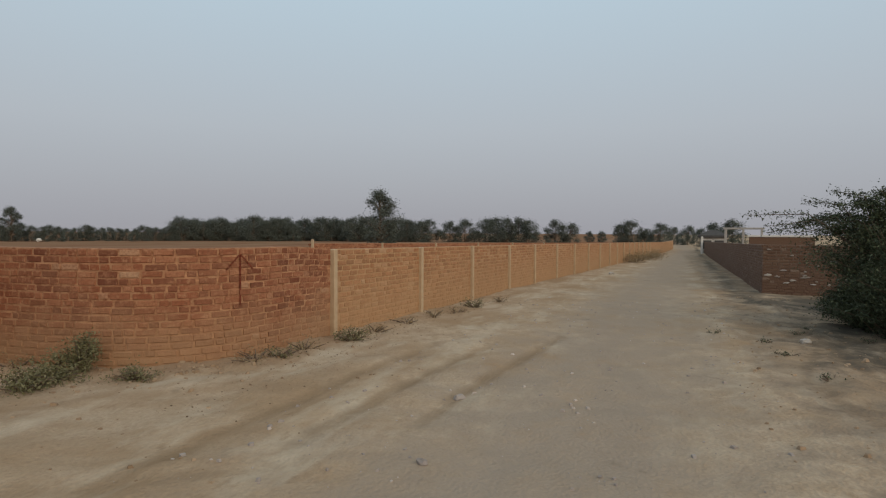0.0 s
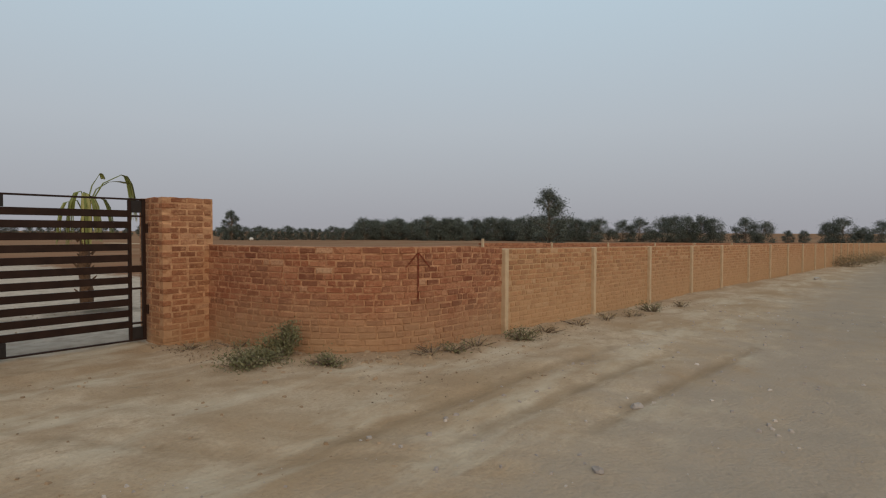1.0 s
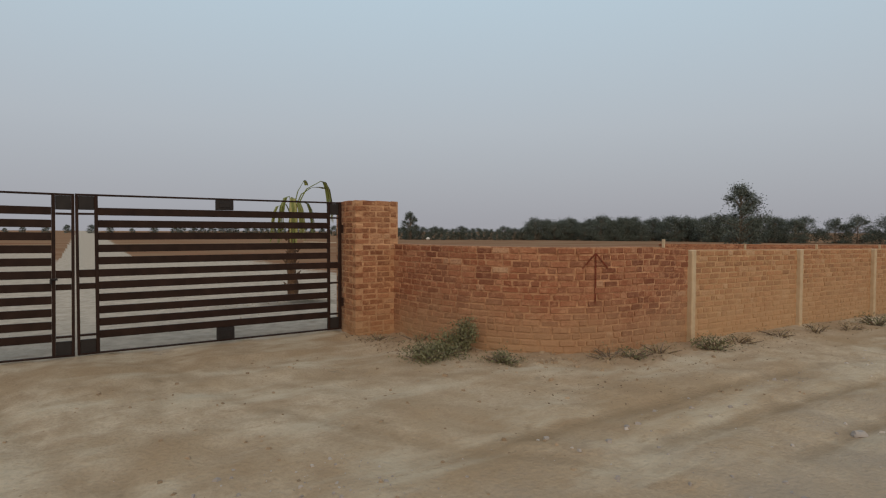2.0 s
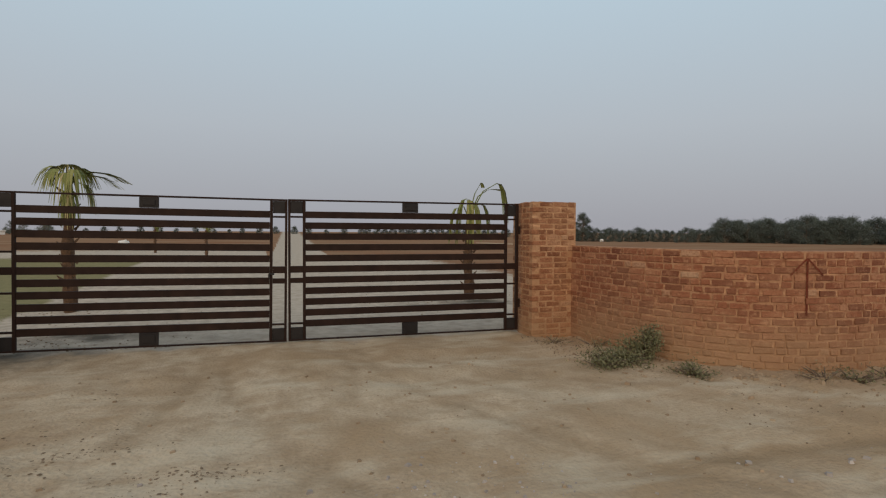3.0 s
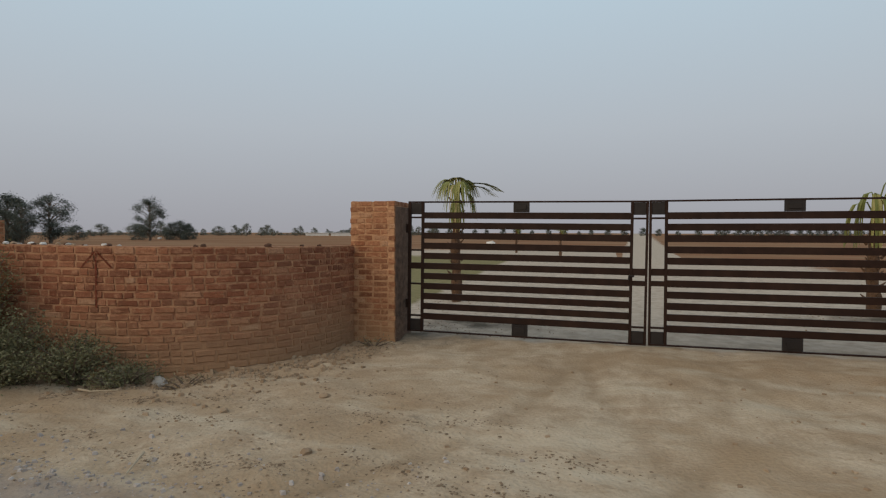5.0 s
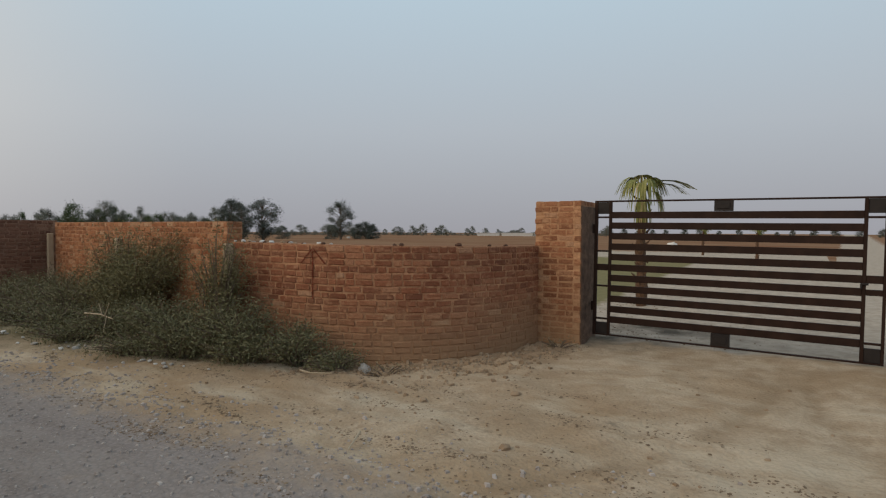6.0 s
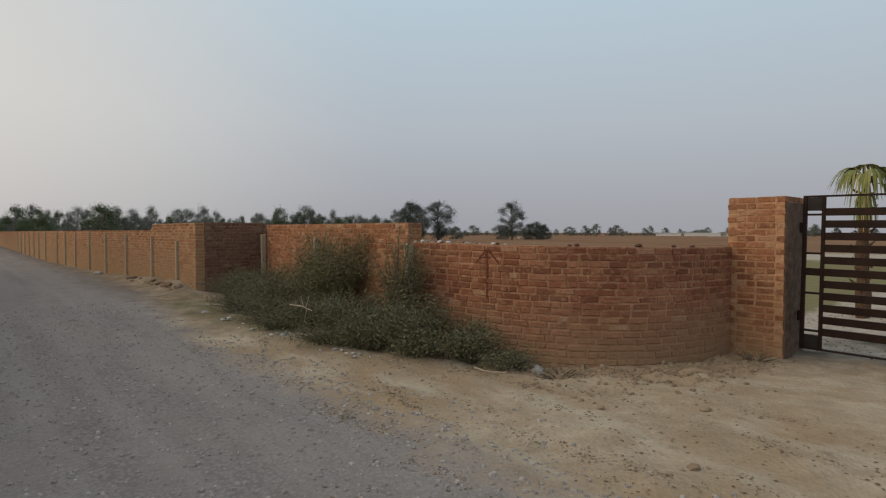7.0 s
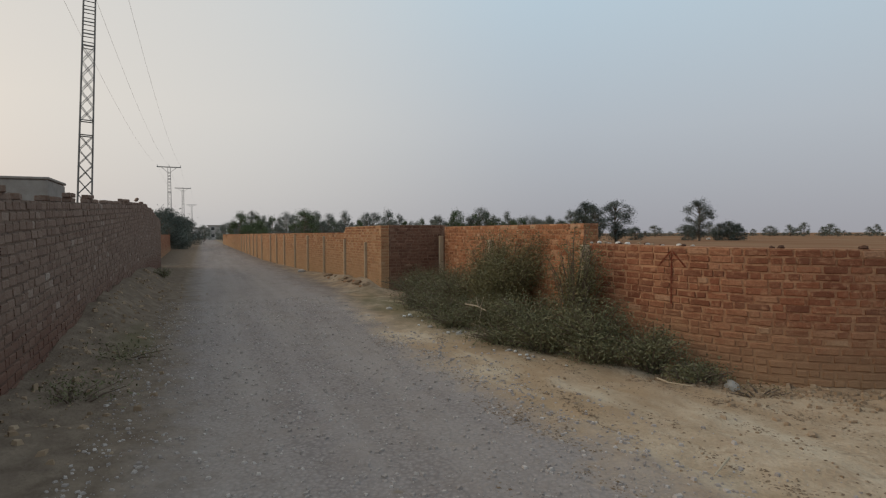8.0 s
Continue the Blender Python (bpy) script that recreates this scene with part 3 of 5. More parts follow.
def brick_pillar(name, x0, x1, y0, y1, top, label):
    core = bmesh.new()
    box(core, (x0 + 0.006, y0 + 0.006, -0.3), (x1 - 0.006, y1 - 0.006, top - 0.012))
    ob = tagged(part(name, core, M_PALEMORTAR), label, "gate pillar")
    p = Pieces(ob, M_PILLAR)
    courses = int((top + 0.1) / COURSE) + 1
    for c in range(courses):
        z = top - COURSE * (c + 0.5)
        for k, (ax, ay, bx, by) in enumerate(((x0, y0, x1, y0), (x1, y0, x1, y1), (x1, y1, x0, y1), (x0, y1, x0, y0))):
            length, a = math.hypot(bx - ax, by - ay), math.atan2(by - ay, bx - ax)
            s = 0.0 if (c + k) % 2 else 0.106
            end = length - (0.106 if (c + k) % 2 else 0.0)
            while s < end - 0.06:
                head = rng.random() < 0.2 or end - s < LENGTH * 0.8
                w = HALF if head else LENGTH
                w = min(w, end - s + 0.012)
                mid, nx, ny = s + w / 2, -math.sin(a), math.cos(a)
                p.add("h" if head else "s", ax + math.cos(a) * mid + nx * 0.05, ay + math.sin(a) * mid + ny * 0.05, z, a, k in (0, 1, 3) and z > 0.0)
                s += w
    if x0 < 0:
        # A dark mottled slab covers the left pillar's inner face only.
        slab = bmesh.new()
        box(slab, (x1 - 0.004, y0 + 0.02, -0.2), (x1 + 0.012, y1 - 0.02, top - 0.08), 0.003)
        part("jamb_plaster", slab, M_JAMB, ob, "dark mottled slab over the gate jamb")
    for k in range(int((x1 - x0) / HALF)):
        for j in range(3):
            p.add("s", x0 + 0.06 + k * HALF, y0 + 0.12 + j * LENGTH * 0.93, top - COURSE * 0.5 + 0.002, math.pi / 2, False)
    p.finish()
    return ob


def south_top(s):
    """The rough wall climbs along the road, then breaks down at its far end."""
    return 1.66 + 0.044 * min(s, 17.0) - 0.06 * max(0.0, s - 21.0)


EAST = [(6.9, -3.16), (18.0, -3.53), (32.0, -4.45), (92.0, -7.6)]
WEST = [(-14.97, -3.43), (-21.2, -3.6), (-36.0, -4.4), (-99.0, -4.6)]
brick_wall("wall_east_wing", WING_E, lambda s: 1.28 - 0.06 * max(0.0, s - 4.1), M_RED, "curved red brick wall wing coated with dust at the foot", singles=(1.2, 4.6), side=1)
brick_wall("wall_west_wing", WING_W, lambda s: 1.285 + 0.01 * s, M_RED, "curved red brick wall wing beside the gate", singles=(0.4, 3.6), side=-1)
brick_wall("wall_east_road", EAST, 1.228, M_PANEL, "long low brick boundary wall faded with tan dust", side=1, rise=far_drop, backs=1, mortar=M_PANELMUD)
brick_wall("wall_west_bay", [(-14.75, -1.74), (-7.22, -2.86)], lambda s: 1.655 - 0.007 * s, M_ORANGE, "taller orange brick wall behind roadside scrub", singles=(2.5, 7.8), side=1)
brick_wall("wall_west_return", [(-14.975, -3.2), (-14.975, -1.6)], 1.7, M_SHADEDBRICK, "brick return wall coloured dark brown for its shade", singles=(0, 2), side=1, mortar=M_SHADEDMUD)
brick_wall("wall_west_road", WEST, lambda s: 1.69 if s < 3.6 else 1.5, M_PANEL, "long orange brick boundary wall with concrete posts along the road", side=-1, step=1, backs=1, mortar=M_PANELMUD)
brick_pillar("gate_pillar", -3.9, -3.25, -0.35, 0.29, 1.905, "square orange brick gate pillar with a loose top course")
brick_pillar("gate_pillar", 3.28, 3.97, -0.35, 0.3, 1.905, "square orange brick gate pillar joined to the low wall")
brick_wall("wall_south_west", SOUTH_W, south_top, M_BROWN, "rough grey-brown brick wall with a ragged loose top", singles=(2.6, 8.5), side=1, mortar=M_MUD, tall=1.3, heads=0.15, uneven=0.01, wide=1.07)
brick_wall("wall_south_east", [(90.0, -11.4), (54.0, -10.5), (17.3, -9.9)], 1.31, M_DUSTY, "low dusty brown brick boundary wall on the far verge", side=1, rise=far_drop, backs=1, mortar=M_MUD)
brick_wall("wall_south_east_end", [(17.3, -9.92), (16.9, -15.5)], 1.31, M_DUSTY, "end face of the low brown brick wall", side=1, rise=far_drop, mortar=M_MUD)
se_end = bpy.data.objects["wall_south_east_end"]
for k in range(20):
    y, z = -9.98 - 2.2 * rng.random(), 0.1 + 1.0 * rng.random()
    bm = bmesh.new()
    bmesh.ops.create_icosphere(bm, subdivisions=2, radius=1.0)
    size = Vector((0.014, rng.uniform(0.03, 0.1), rng.uniform(0.015, 0.035)))
    for v in bm.verts:
        q = 1 + 0.7 * noise.noise(v.co * 1.7 + Vector((k * 3.1, 0, 0)))
        v.co = Vector((v.co.x * size.x, v.co.y * size.y * q, v.co.z * size.z * q))
    patch = part("mortar_patch", bm, M_GREYCEM if k % 3 else M_PALE, se_end, "pale patch of bare mortar")
    patch.matrix_basis = pose(17.29 - 0.07 * (-9.92 - y), y, z, rng.uniform(-8, 8))
brick_wall("wall_back_east", [(21.0, 7.0), (40.0, 2.6), (78.0, -3.5)], 1.13, M_RED, "red brick cross wall with posts out in the field", side=1, rise=far_drop, backs=1)


def post(x, y, top, turn=0.0, name="concrete_post", material=M_CONCRETE, wide=0.085):
    bm = bmesh.new()
    box(bm, (-wide / 2, -0.045, -0.4), (wide / 2, 0.07, top), 0.012)
    ob = part(name, bm, material)
    ob.matrix_basis = pose(x, y, 0, 0, 0, math.degrees(turn))
    return tagged(ob, "slim dusty precast concrete post set against the brick wall", "post", "posts along the boundary wall")


def posts():
    n, at = line_of(EAST)
    for x in (6.86, 9.7, 12.39, 15.25, 18.0, 20.8, 23.6, 26.4, 29.2, 32, 34.8, 37.6, 40.4, 43.2, 46, 49, 52, 55):
        y, a = [(p[1], p[2]) for p in (at(s) for s in np.arange(0, n, 0.05)) if p[0] >= x - 0.03][0]
        post(x, y - 0.02, 1.24 + far_drop(x), a)
    n, at = line_of(WEST)
    heights = [1.25, 1.32, 1.41, 1.43] + [1.46] * 14
    for k, x in enumerate((-16.25, -18.5, -21.4, -24.0, -26.5, -29.0, -31.1, -33.0, -36.1, -39.3, -42, -45, -48, -51, -54)):
        y = [p[1] for p in (at(s) for s in np.arange(0, n, 0.05)) if p[0] <= x + 0.03][0]
        post(x, y - 0.02, heights[k])
    post(-14.78, -1.84, 1.42)
    post(-7.0, -3.02, 1.32)
    post(-10.9, -2.38, 1.35)
    for x in (21.0, 25.5, 30, 34.5, 39, 44):
        y = 7.0 - (x - 21) * 0.2316
        post(x, y - 0.03, (1.32 if x == 21 else 1.16) + far_drop(x))


posts()


# ---- gate ----
def gate_leaf(name, outer, inner_o, inner_m, meet, mid0, mid1, label, side_bars=()):
    """One leaf: outer is the hinge stile's x, meet the closing stile's x; bars run between the inner stiles."""
    leaf = empty(name, (0, 0, 0))
    tagged(leaf, label, "gate", "leaves of the entrance gate")
    sg = 1 if meet > outer else -1

    def bar(kind, a, b, z0, z1, y0=-0.02, y1=0.02, material=M_STEEL, label=""):
        bm = bmesh.new()
        box(bm, (min(a, b), y0, z0), (max(a, b), y1, z1), 0.003)
        return part(kind, bm, material, leaf, label)

    bar("top_rail", outer, meet, 1.858, 1.88)
    bar("bottom_rail", outer, meet, 0.06, 0.08)
    bar("stile", outer, outer + sg * 0.042, 0.081, 1.857)
    bar("stile", meet, meet - sg * 0.03, 0.081, 1.857)
    bar("stile", inner_o, inner_o + sg * 0.036, 0.081, 1.857, -0.022, 0.018)
    bar("stile", inner_m, inner_m - sg * 0.036, 0.081, 1.857, -0.022, 0.018)
    for k in range(11):
        z = 1.684 - k * 0.1404
        bar("slat", inner_o + sg * 0.037, inner_m - sg * 0.037, z - 0.043, z + 0.043)
    for a, b in ((outer + sg * 0.043, inner_o - sg * 0.001), (meet - sg * 0.031, inner_m + sg * 0.001)):
        for z0, z1 in ((1.70, 1.856), (0.082, 0.235)):
            bar("plate", a, b, z0, z1, -0.012, 0.012, M_PLATE, "black square steel plate")
        for z in (1.655, 0.285):
            bar("short_bar", a, b, z - 0.012, z + 0.012)
    for z0, z1 in ((1.73, 1.857), (0.081, 0.234)):
        holder = bar("plate", mid0, mid1, z0, z1, -0.024, 0.02, M_PLATE, "black square steel plate")
        bm = bmesh.new()
        box(bm, (min(mid0, mid1) + 0.035, -0.034, z0 + 0.03), (max(mid0, mid1) - 0.035, -0.0245, z1 - 0.03), 0.004)
        part("boss", bm, M_PLATE, holder)
    z6 = 1.684 - 5 * 0.1404
    bar("short_bar", outer + sg * 0.043, inner_o - sg * 0.001, z6 - 0.043, z6 + 0.043)
    bar("short_bar", meet - sg * 0.031, inner_m + sg * 0.001, z6 - 0.043, z6 + 0.043)
    bar("short_bar", meet - sg * 0.031, inner_m + sg * 0.001, z6 - 0.175, z6 - 0.11)
    for z in side_bars:
        bar("short_bar", outer + sg * 0.043, inner_o - sg * 0.001, z - 0.012, z + 0.012)
    for z in (1.5, 0.45):
        bm = bmesh.new()
        tube(bm, [(outer - sg * 0.018, 0, z - 0.06), (outer - sg * 0.018, 0, z + 0.06)], [0.018, 0.018], 10)
        part("hinge", bm, M_STEEL, leaf)
    return leaf


gate_l = gate_leaf("gate_leaf", -3.19, -2.995, -0.19, -0.012, -1.71, -1.5, "dark brown steel slatted gate leaf, closed", side_bars=(1.2, 0.73))
gate_r = gate_leaf("gate_leaf", 3.225, 3.05, 0.195, 0.012, 1.51, 1.725, "dark brown steel slatted gate leaf, closed", side_bars=(0.73,))
gate_l.matrix_basis = pose(0, 0, -0.004, 0, 0.6, 0)
bm = bmesh.new()
tube(bm, [(-0.24, -0.03, 0.93), (-0.17, -0.03, 0.93)], [0.012, 0.012], 8)
tube(bm, [(-0.235, -0.03, 0.93), (-0.235, -0.045, 0.88)], [0.01, 0.01], 8)
part("latch", bm, M_PLATE, gate_l, "small black sliding latch")


# ---- vegetation ----
def leaf_cloud(points, size, spread, r):
    """Small bent leaves round the points, as verts and faces."""
    verts, faces = [], []
    for p in points:
        p = Vector(p) + Vector((r.gauss(0, 1), r.gauss(0, 1), r.gauss(0, 1))) * spread
        d = Vector((r.gauss(0, 1), r.gauss(0, 1), r.gauss(0, 0.8))).normalized()
        e = d.cross(Vector((r.gauss(0, 1), r.gauss(0, 1), r.gauss(0, 1)))).normalized()
        s = size * r.uniform(0.6, 1.4)
        n = len(verts)
        verts += [p - d * s, p + e * s * 0.36, p + d * s, p - e * s * 0.36]
        faces.append((n, n + 1, n + 2, n + 3))
    return verts, faces


def make_tree(seed, height, spread, leaves, leaf_size, trunk_share=0.3, clumps=16, material=M_FARLEAF, narrow=1.0, name="tree", puff=1.0, flare=False):
    r = random.Random(seed)
    root = new(name)
    bm = bmesh.new()
    tips = []
    tube(bm, [(0, 0, -0.3), (r.uniform(-.1, .1), r.uniform(-.1, .1), height * trunk_share), (r.uniform(-.2, .2), r.uniform(-.2, .2), height * 0.75)], [height * 0.028, height * 0.022, height * 0.008], 7)
    for k in range(clumps):
        a, z = r.uniform(0, math.tau), trunk_share + (1 - trunk_share) * (k + r.random()) / clumps
        w = spread * math.sin(math.pi * min(0.97, 0.22 + 0.75 * (z - trunk_share) / (1 - trunk_share))) ** 0.8 * r.uniform(0.3 if flare else 0.55, 1.05)
        if flare:
            w *= 0.35 + 0.95 * (z - trunk_share) / (1 - trunk_share)
        tip = Vector((math.cos(a) * w, math.sin(a) * w * narrow, height * z))
        base = Vector((0, 0, height * (z - (0.1 + 0.12 * r.random()))))
        tube(bm, [base, (base + tip) / 2 + Vector((0, 0, 0.05 * height * r.random())), tip], [height * 0.009, height * 0.006, height * 0.003], 5)
        tips.append((tip, spread * r.uniform(0.2, 0.4) * puff))
    part("trunk", bm, M_BARK, root)
    verts, faces = [], []
    for tip, rad in tips:
        pts = [tip + Vector((r.gauss(0, 1), r.gauss(0, 1), r.gauss(0, 0.75))) * rad * 0.55 for _ in range(leaves // clumps)]
        v, f = leaf_cloud(pts, leaf_size, leaf_size * 0.4, r)
        faces += [tuple(i + len(verts) for i in g) for g in f]
        verts += v
    crown = new("crown", mesh_of("crown", verts, faces, material))
    crown.parent = root
    return root


def make_bush(seed, height, spread, leaves, leaf_size, material=M_LEAF, lean=(0, 0), stems=14, name="bush", loose=0.13, shoots=(), low=0.45, fill=0.6):
    r = random.Random(seed)
    root = new(name)
    bm = bmesh.new()
    pts = []
    for k in range(stems):
        a, w, h = r.uniform(0, math.tau), spread * r.uniform(0.3, 1.0), height * r.uniform(low, 1.0)
        b = Vector((r.uniform(-.15, .15) * spread, r.uniform(-.15, .15) * spread, -0.05))
        t = Vector((math.cos(a) * w + lean[0] * h, math.sin(a) * w + lean[1] * h, h * (1 - 0.35 * (w / spread) ** 2)))
        m1 = b.lerp(t, 0.5) + Vector((0, 0, 0.18 * h))
        tube(bm, [b, m1, t], [0.012, 0.008, 0.003], 4)
        for j in range(leaves // stems):
            q = r.random() ** fill
            c = b.lerp(m1, q * 2) if q < 0.5 else m1.lerp(t, q * 2 - 1)
            side = Vector((r.gauss(0, 1), r.gauss(0, 1), r.gauss(0, 0.8)))
            pts.append(c + side * spread * loose * (0.5 + q))
    for dx, dy, h in shoots:
        b, t = Vector((dx * 0.2, dy * 0.2, height * 0.45)), Vector((dx, dy, h))
        m1 = b.lerp(t, 0.55) + Vector((0, 0, 0.22 * h))
        for k in range(3):
            off = Vector((r.gauss(0, 0.1), r.gauss(0, 0.1), r.gauss(0, 0.07)))
            tube(bm, [b, m1 + off, t + off * 2], [0.011, 0.008, 0.003], 4)
            for j in range(260):
                q = 0.35 + 0.65 * r.random()
                c = b.lerp(m1 + off, q * 2) if q < 0.5 else (m1 + off).lerp(t + off * 2, q * 2 - 1)
                pts.append(c + Vector((r.gauss(0, 1), r.gauss(0, 1), r.gauss(0, 0.8))) * 0.045)
    tagged(part("woody_growth", bm, M_BARK, root), kind="stuff")
    v, f = leaf_cloud(pts, leaf_size, leaf_size * 0.6, r)
    lo = tagged(new("foliage", mesh_of("foliage", v, f, material)), kind="stuff")
    lo.parent = root
    return root


def put_thing(ob, x, y, z=None, turn=0, scale=1.0):
    ob.matrix_basis = pose(x, y, gz(x, y) if z is None else z, 0, 0, turn) @ Matrix.Scale(scale, 4)
    return ob


SCRUB = "grey-green thorny scrub bush growing at the wall foot"
for k, (x, y, h, s, n, lean) in enumerate((
        (-6.85, -3.3, 1.65, 0.4, 3800, (0.06, 0.0)), (-6.3, -3.45, 0.7, 0.55, 2600, (0.15, 0)), (-7.4, -3.55, 0.75, 0.6, 2800, (0, 0)), (-6.9, -3.7, 0.5, 0.6, 2400, (0, 0)),
        (-9.3, -2.95, 1.66, 0.66, 10500, (0.36, 0)), (-9.9, -3.0, 1.5, 0.66, 7500, (0.26, 0)), (-8.5, -3.6, 0.5, 0.65, 2600, (0, 0)), (-10.8, -3.2, 0.8, 0.65, 1900, (0.1, 0)),
        (-12.2, -3.1, 0.62, 0.75, 1500, (0, 0)), (-13.5, -3.1, 0.6, 0.7, 1300, (0, 0)), (-5.5, -3.25, 0.48, 0.38, 1700, (0, 0)), (-7.4, -4.0, 0.3, 0.5, 1500, (0, 0)), (-8.9, -4.05, 0.3, 0.55, 1400, (0, 0)),
        (-5.0, -3.15, 0.2, 0.34, 900, (0, 0)), (-11.4, -3.7, 0.34, 0.6, 1100, (0, 0)), (-9.9, -3.8, 0.4, 0.6, 1700, (0, 0)), (-6.0, -3.55, 0.3, 0.5, 1500, (0, 0)), (-14.2, -2.6, 0.7, 0.5, 1600, (0, 0)), (-13.0, -2.4, 0.8, 0.6, 1700, (0, 0)))):
    tagged(put_thing(make_bush(40 + k, h * 1.03, s * 1.1, n * 3, 0.0165, M_WISP if h > 1.4 else M_LEAF, lean=lean, stems=54, loose=0.125 if h > 1.4 else 0.105, low=0.5, fill=1.05 if h > 1.4 else 0.6), x, y), SCRUB, "bush", "scrub along the western wall")
tagged(put_thing(make_bush(70, 2.3, 1.5, 70000, 0.023, M_DARKLEAF, stems=190, loose=0.07, low=0.62, shoots=[(-0.1, 1.85, 1.75), (0.1, 1.5, 1.85), (-0.3, 1.4, 1.5), (-0.6, 0.9, 2.0), (-0.6, 1.2, 1.75), (-0.4, 1.0, 1.95), (0.2, 0.75, 2.1), (-0.2, 0.5, 2.15), (0.3, 0.3, 2.25), (-0.9, 0.2, 2.1), (0.5, 1.0, 1.85)]), 10.7, -11.1), "large dark green thorny bush beside the road", "bush")
tagged(put_thing(make_bush(71, 1.9, 1.3, 40000, 0.023, M_DARKLEAF, stems=110, loose=0.06), 9.0, -11.8), "dark green roadside bush with ragged shoots", "bush")
for k, (x, y, h, sp) in enumerate(((10.2, -10.75, 1.25, 0.9), (11.9, -11.2, 1.1, 0.85), (9.4, -10.95, 1.4, 0.95), (13.2, -11.6, 1.3, 0.9), (11.2, -10.6, 0.7, 0.7))):
    tagged(put_thing(make_bush(76 + k, h, sp, 22000, 0.022, M_DARKLEAF, stems=60, loose=0.09), x, y), "dense low thorny bush crowding the road verge", "bush", "bushes on the eastern verge")
WEED = "low green weed clump at the foot of the brick wall"
for k, (x, y, h, s, n) in enumerate(((3.86, -2.1, 0.42, 0.22, 2200), (3.6, -2.1, 0.2, 0.4, 2200), (3.95, -2.75, 0.13, 0.28, 700), (3.3, -2.1, 0.15, 0.34, 1300), (6.6, -3.65, 0.18, 0.3, 700), (5.3, -3.45, 0.13, 0.22, 250), (11.0, -3.9, 0.2, 0.3, 500))):
    tagged(put_thing(make_bush(90 + k, h, s, n, 0.018, stems=18, name="weed"), x, y), WEED, "weed", "weeds at the wall foot")
for k, (x, y) in enumerate(((5.0, -3.35), (5.7, -3.5), (7.3, -3.6), (8.2, -3.7), (9.2, -3.75), (10.0, -3.9), (3.4, -0.75), (3.8, -1.2), (-3.4, -0.75), (12.3, -4.1), (-4.4, -3.0), (38.0, -5.3), (41, -5.5), (44.5, -5.7), (48, -5.9))):
    big = 5.0 if x > 20 else 1.0
    tagged(put_thing(make_bush(110 + k, 0.12 * big, 0.3 * big, (220 if big == 1.0 else 1600), 0.017 * min(big, 2.3), M_DRYLEAF, stems=9, name="dry_weed"), x, y), "dry yellow-brown weed tuft on the dusty verge", "weed", "dry tufts on the verge")


def fan_palm(seed, height, fronds, label):
    r = random.Random(seed)
    root = new("palm_tree")
    bm = bmesh.new()
    n = 9
    tube(bm, [(0.02 * math.sin(k), 0.02 * math.cos(k * 1.7), -0.1 + height * 0.83 * k / n) for k in range(n + 1)], [0.1 + 0.03 * ((k * 7) % 3) / 2 - 0.004 * k for k in range(n + 1)], 10)
    for k in range(26):
        a, z = k * 2.4, height * (0.1 + 0.72 * k / 26)
        p = Vector((math.cos(a) * 0.1, math.sin(a) * 0.1, z))
        q = p + Vector((math.cos(a) * 0.09, math.sin(a) * 0.09, 0.09))
        tube(bm, [p, q], [0.03, 0.008], 4)
    tagged(part("trunk", bm, M_PALMBARK, root), "brown fibrous trunk with old leaf stubs")
    for a, rise, reach, droop, size, fold in fronds:
        bm = bmesh.new()
        a = radians(a)
        out = Vector((math.cos(a), math.sin(a), 0))
        p0 = Vector((0, 0, height * 0.8))
        p2 = p0 + out * reach + Vector((0, 0, rise))
        p1 = p0.lerp(p2, 0.5) + Vector((0, 0, 0.1 + 0.15 * reach))
        tube(bm, [p0, p1, p2], [0.016, 0.012, 0.008], 5)
        side = Vector((-out.y, out.x, 0))
        for k in range(22):
            w = radians((-100 + 200 * k / 21) * fold + r.uniform(-6, 6))
            d = out * math.cos(w) + side * math.sin(w)
            ln = size * (0.75 + 0.25 * math.cos(w)) * r.uniform(0.85, 1.1)
            e = d.cross(Vector((0, 0, 1))).normalized() * r.uniform(0.013, 0.021)
            prev = None
            for j in range(5):
                q = j / 4
                c = p2 + d * ln * q * (1 - 0.3 * droop * q) + Vector((0, 0, (0.25 * q - droop * q * q * 1.25) * ln))
                wd = e * (1.15 - q) * (0.5 + 1.2 * min(q * 3, 1))
                cur = (bm.verts.new(c - wd), bm.verts.new(c + wd + Vector((0, 0, 0.008))))
                if prev:
                    bm.faces.new((prev[0], prev[1], cur[1], cur[0]))
                prev = cur
        part("frond", bm, M_PALM, root)
    return tagged(root, label, "palm tree", "palms behind the gate")


palm_l = fan_palm(5, 2.72, [(165, 0.42, 0.16, 0.75, 0.5, 0.55), (215, 0.36, 0.14, 0.95, 0.42, 0.6), (100, 0.46, 0.05, 0.6, 0.42, 0.8), (30, 0.4, 0.16, 0.8, 0.46, 0.6), (320, 0.36, 0.16, 1.05, 0.5, 0.6), (270, 0.3, 0.1, 1.2, 0.46, 0.8), (356, 0.3, 0.26, 0.36, 0.8, 0.22), (350, 0.24, 0.3, 0.45, 0.66, 0.25), (10, 0.12, 0.2, 1.3, 0.4, 0.5), (290, 0.0, 0.12, 1.5, 0.4, 0.6)], "young fan palm with drooping yellow-green fronds behind the gate")
put_thing(palm_l, -3.6, 4.2)
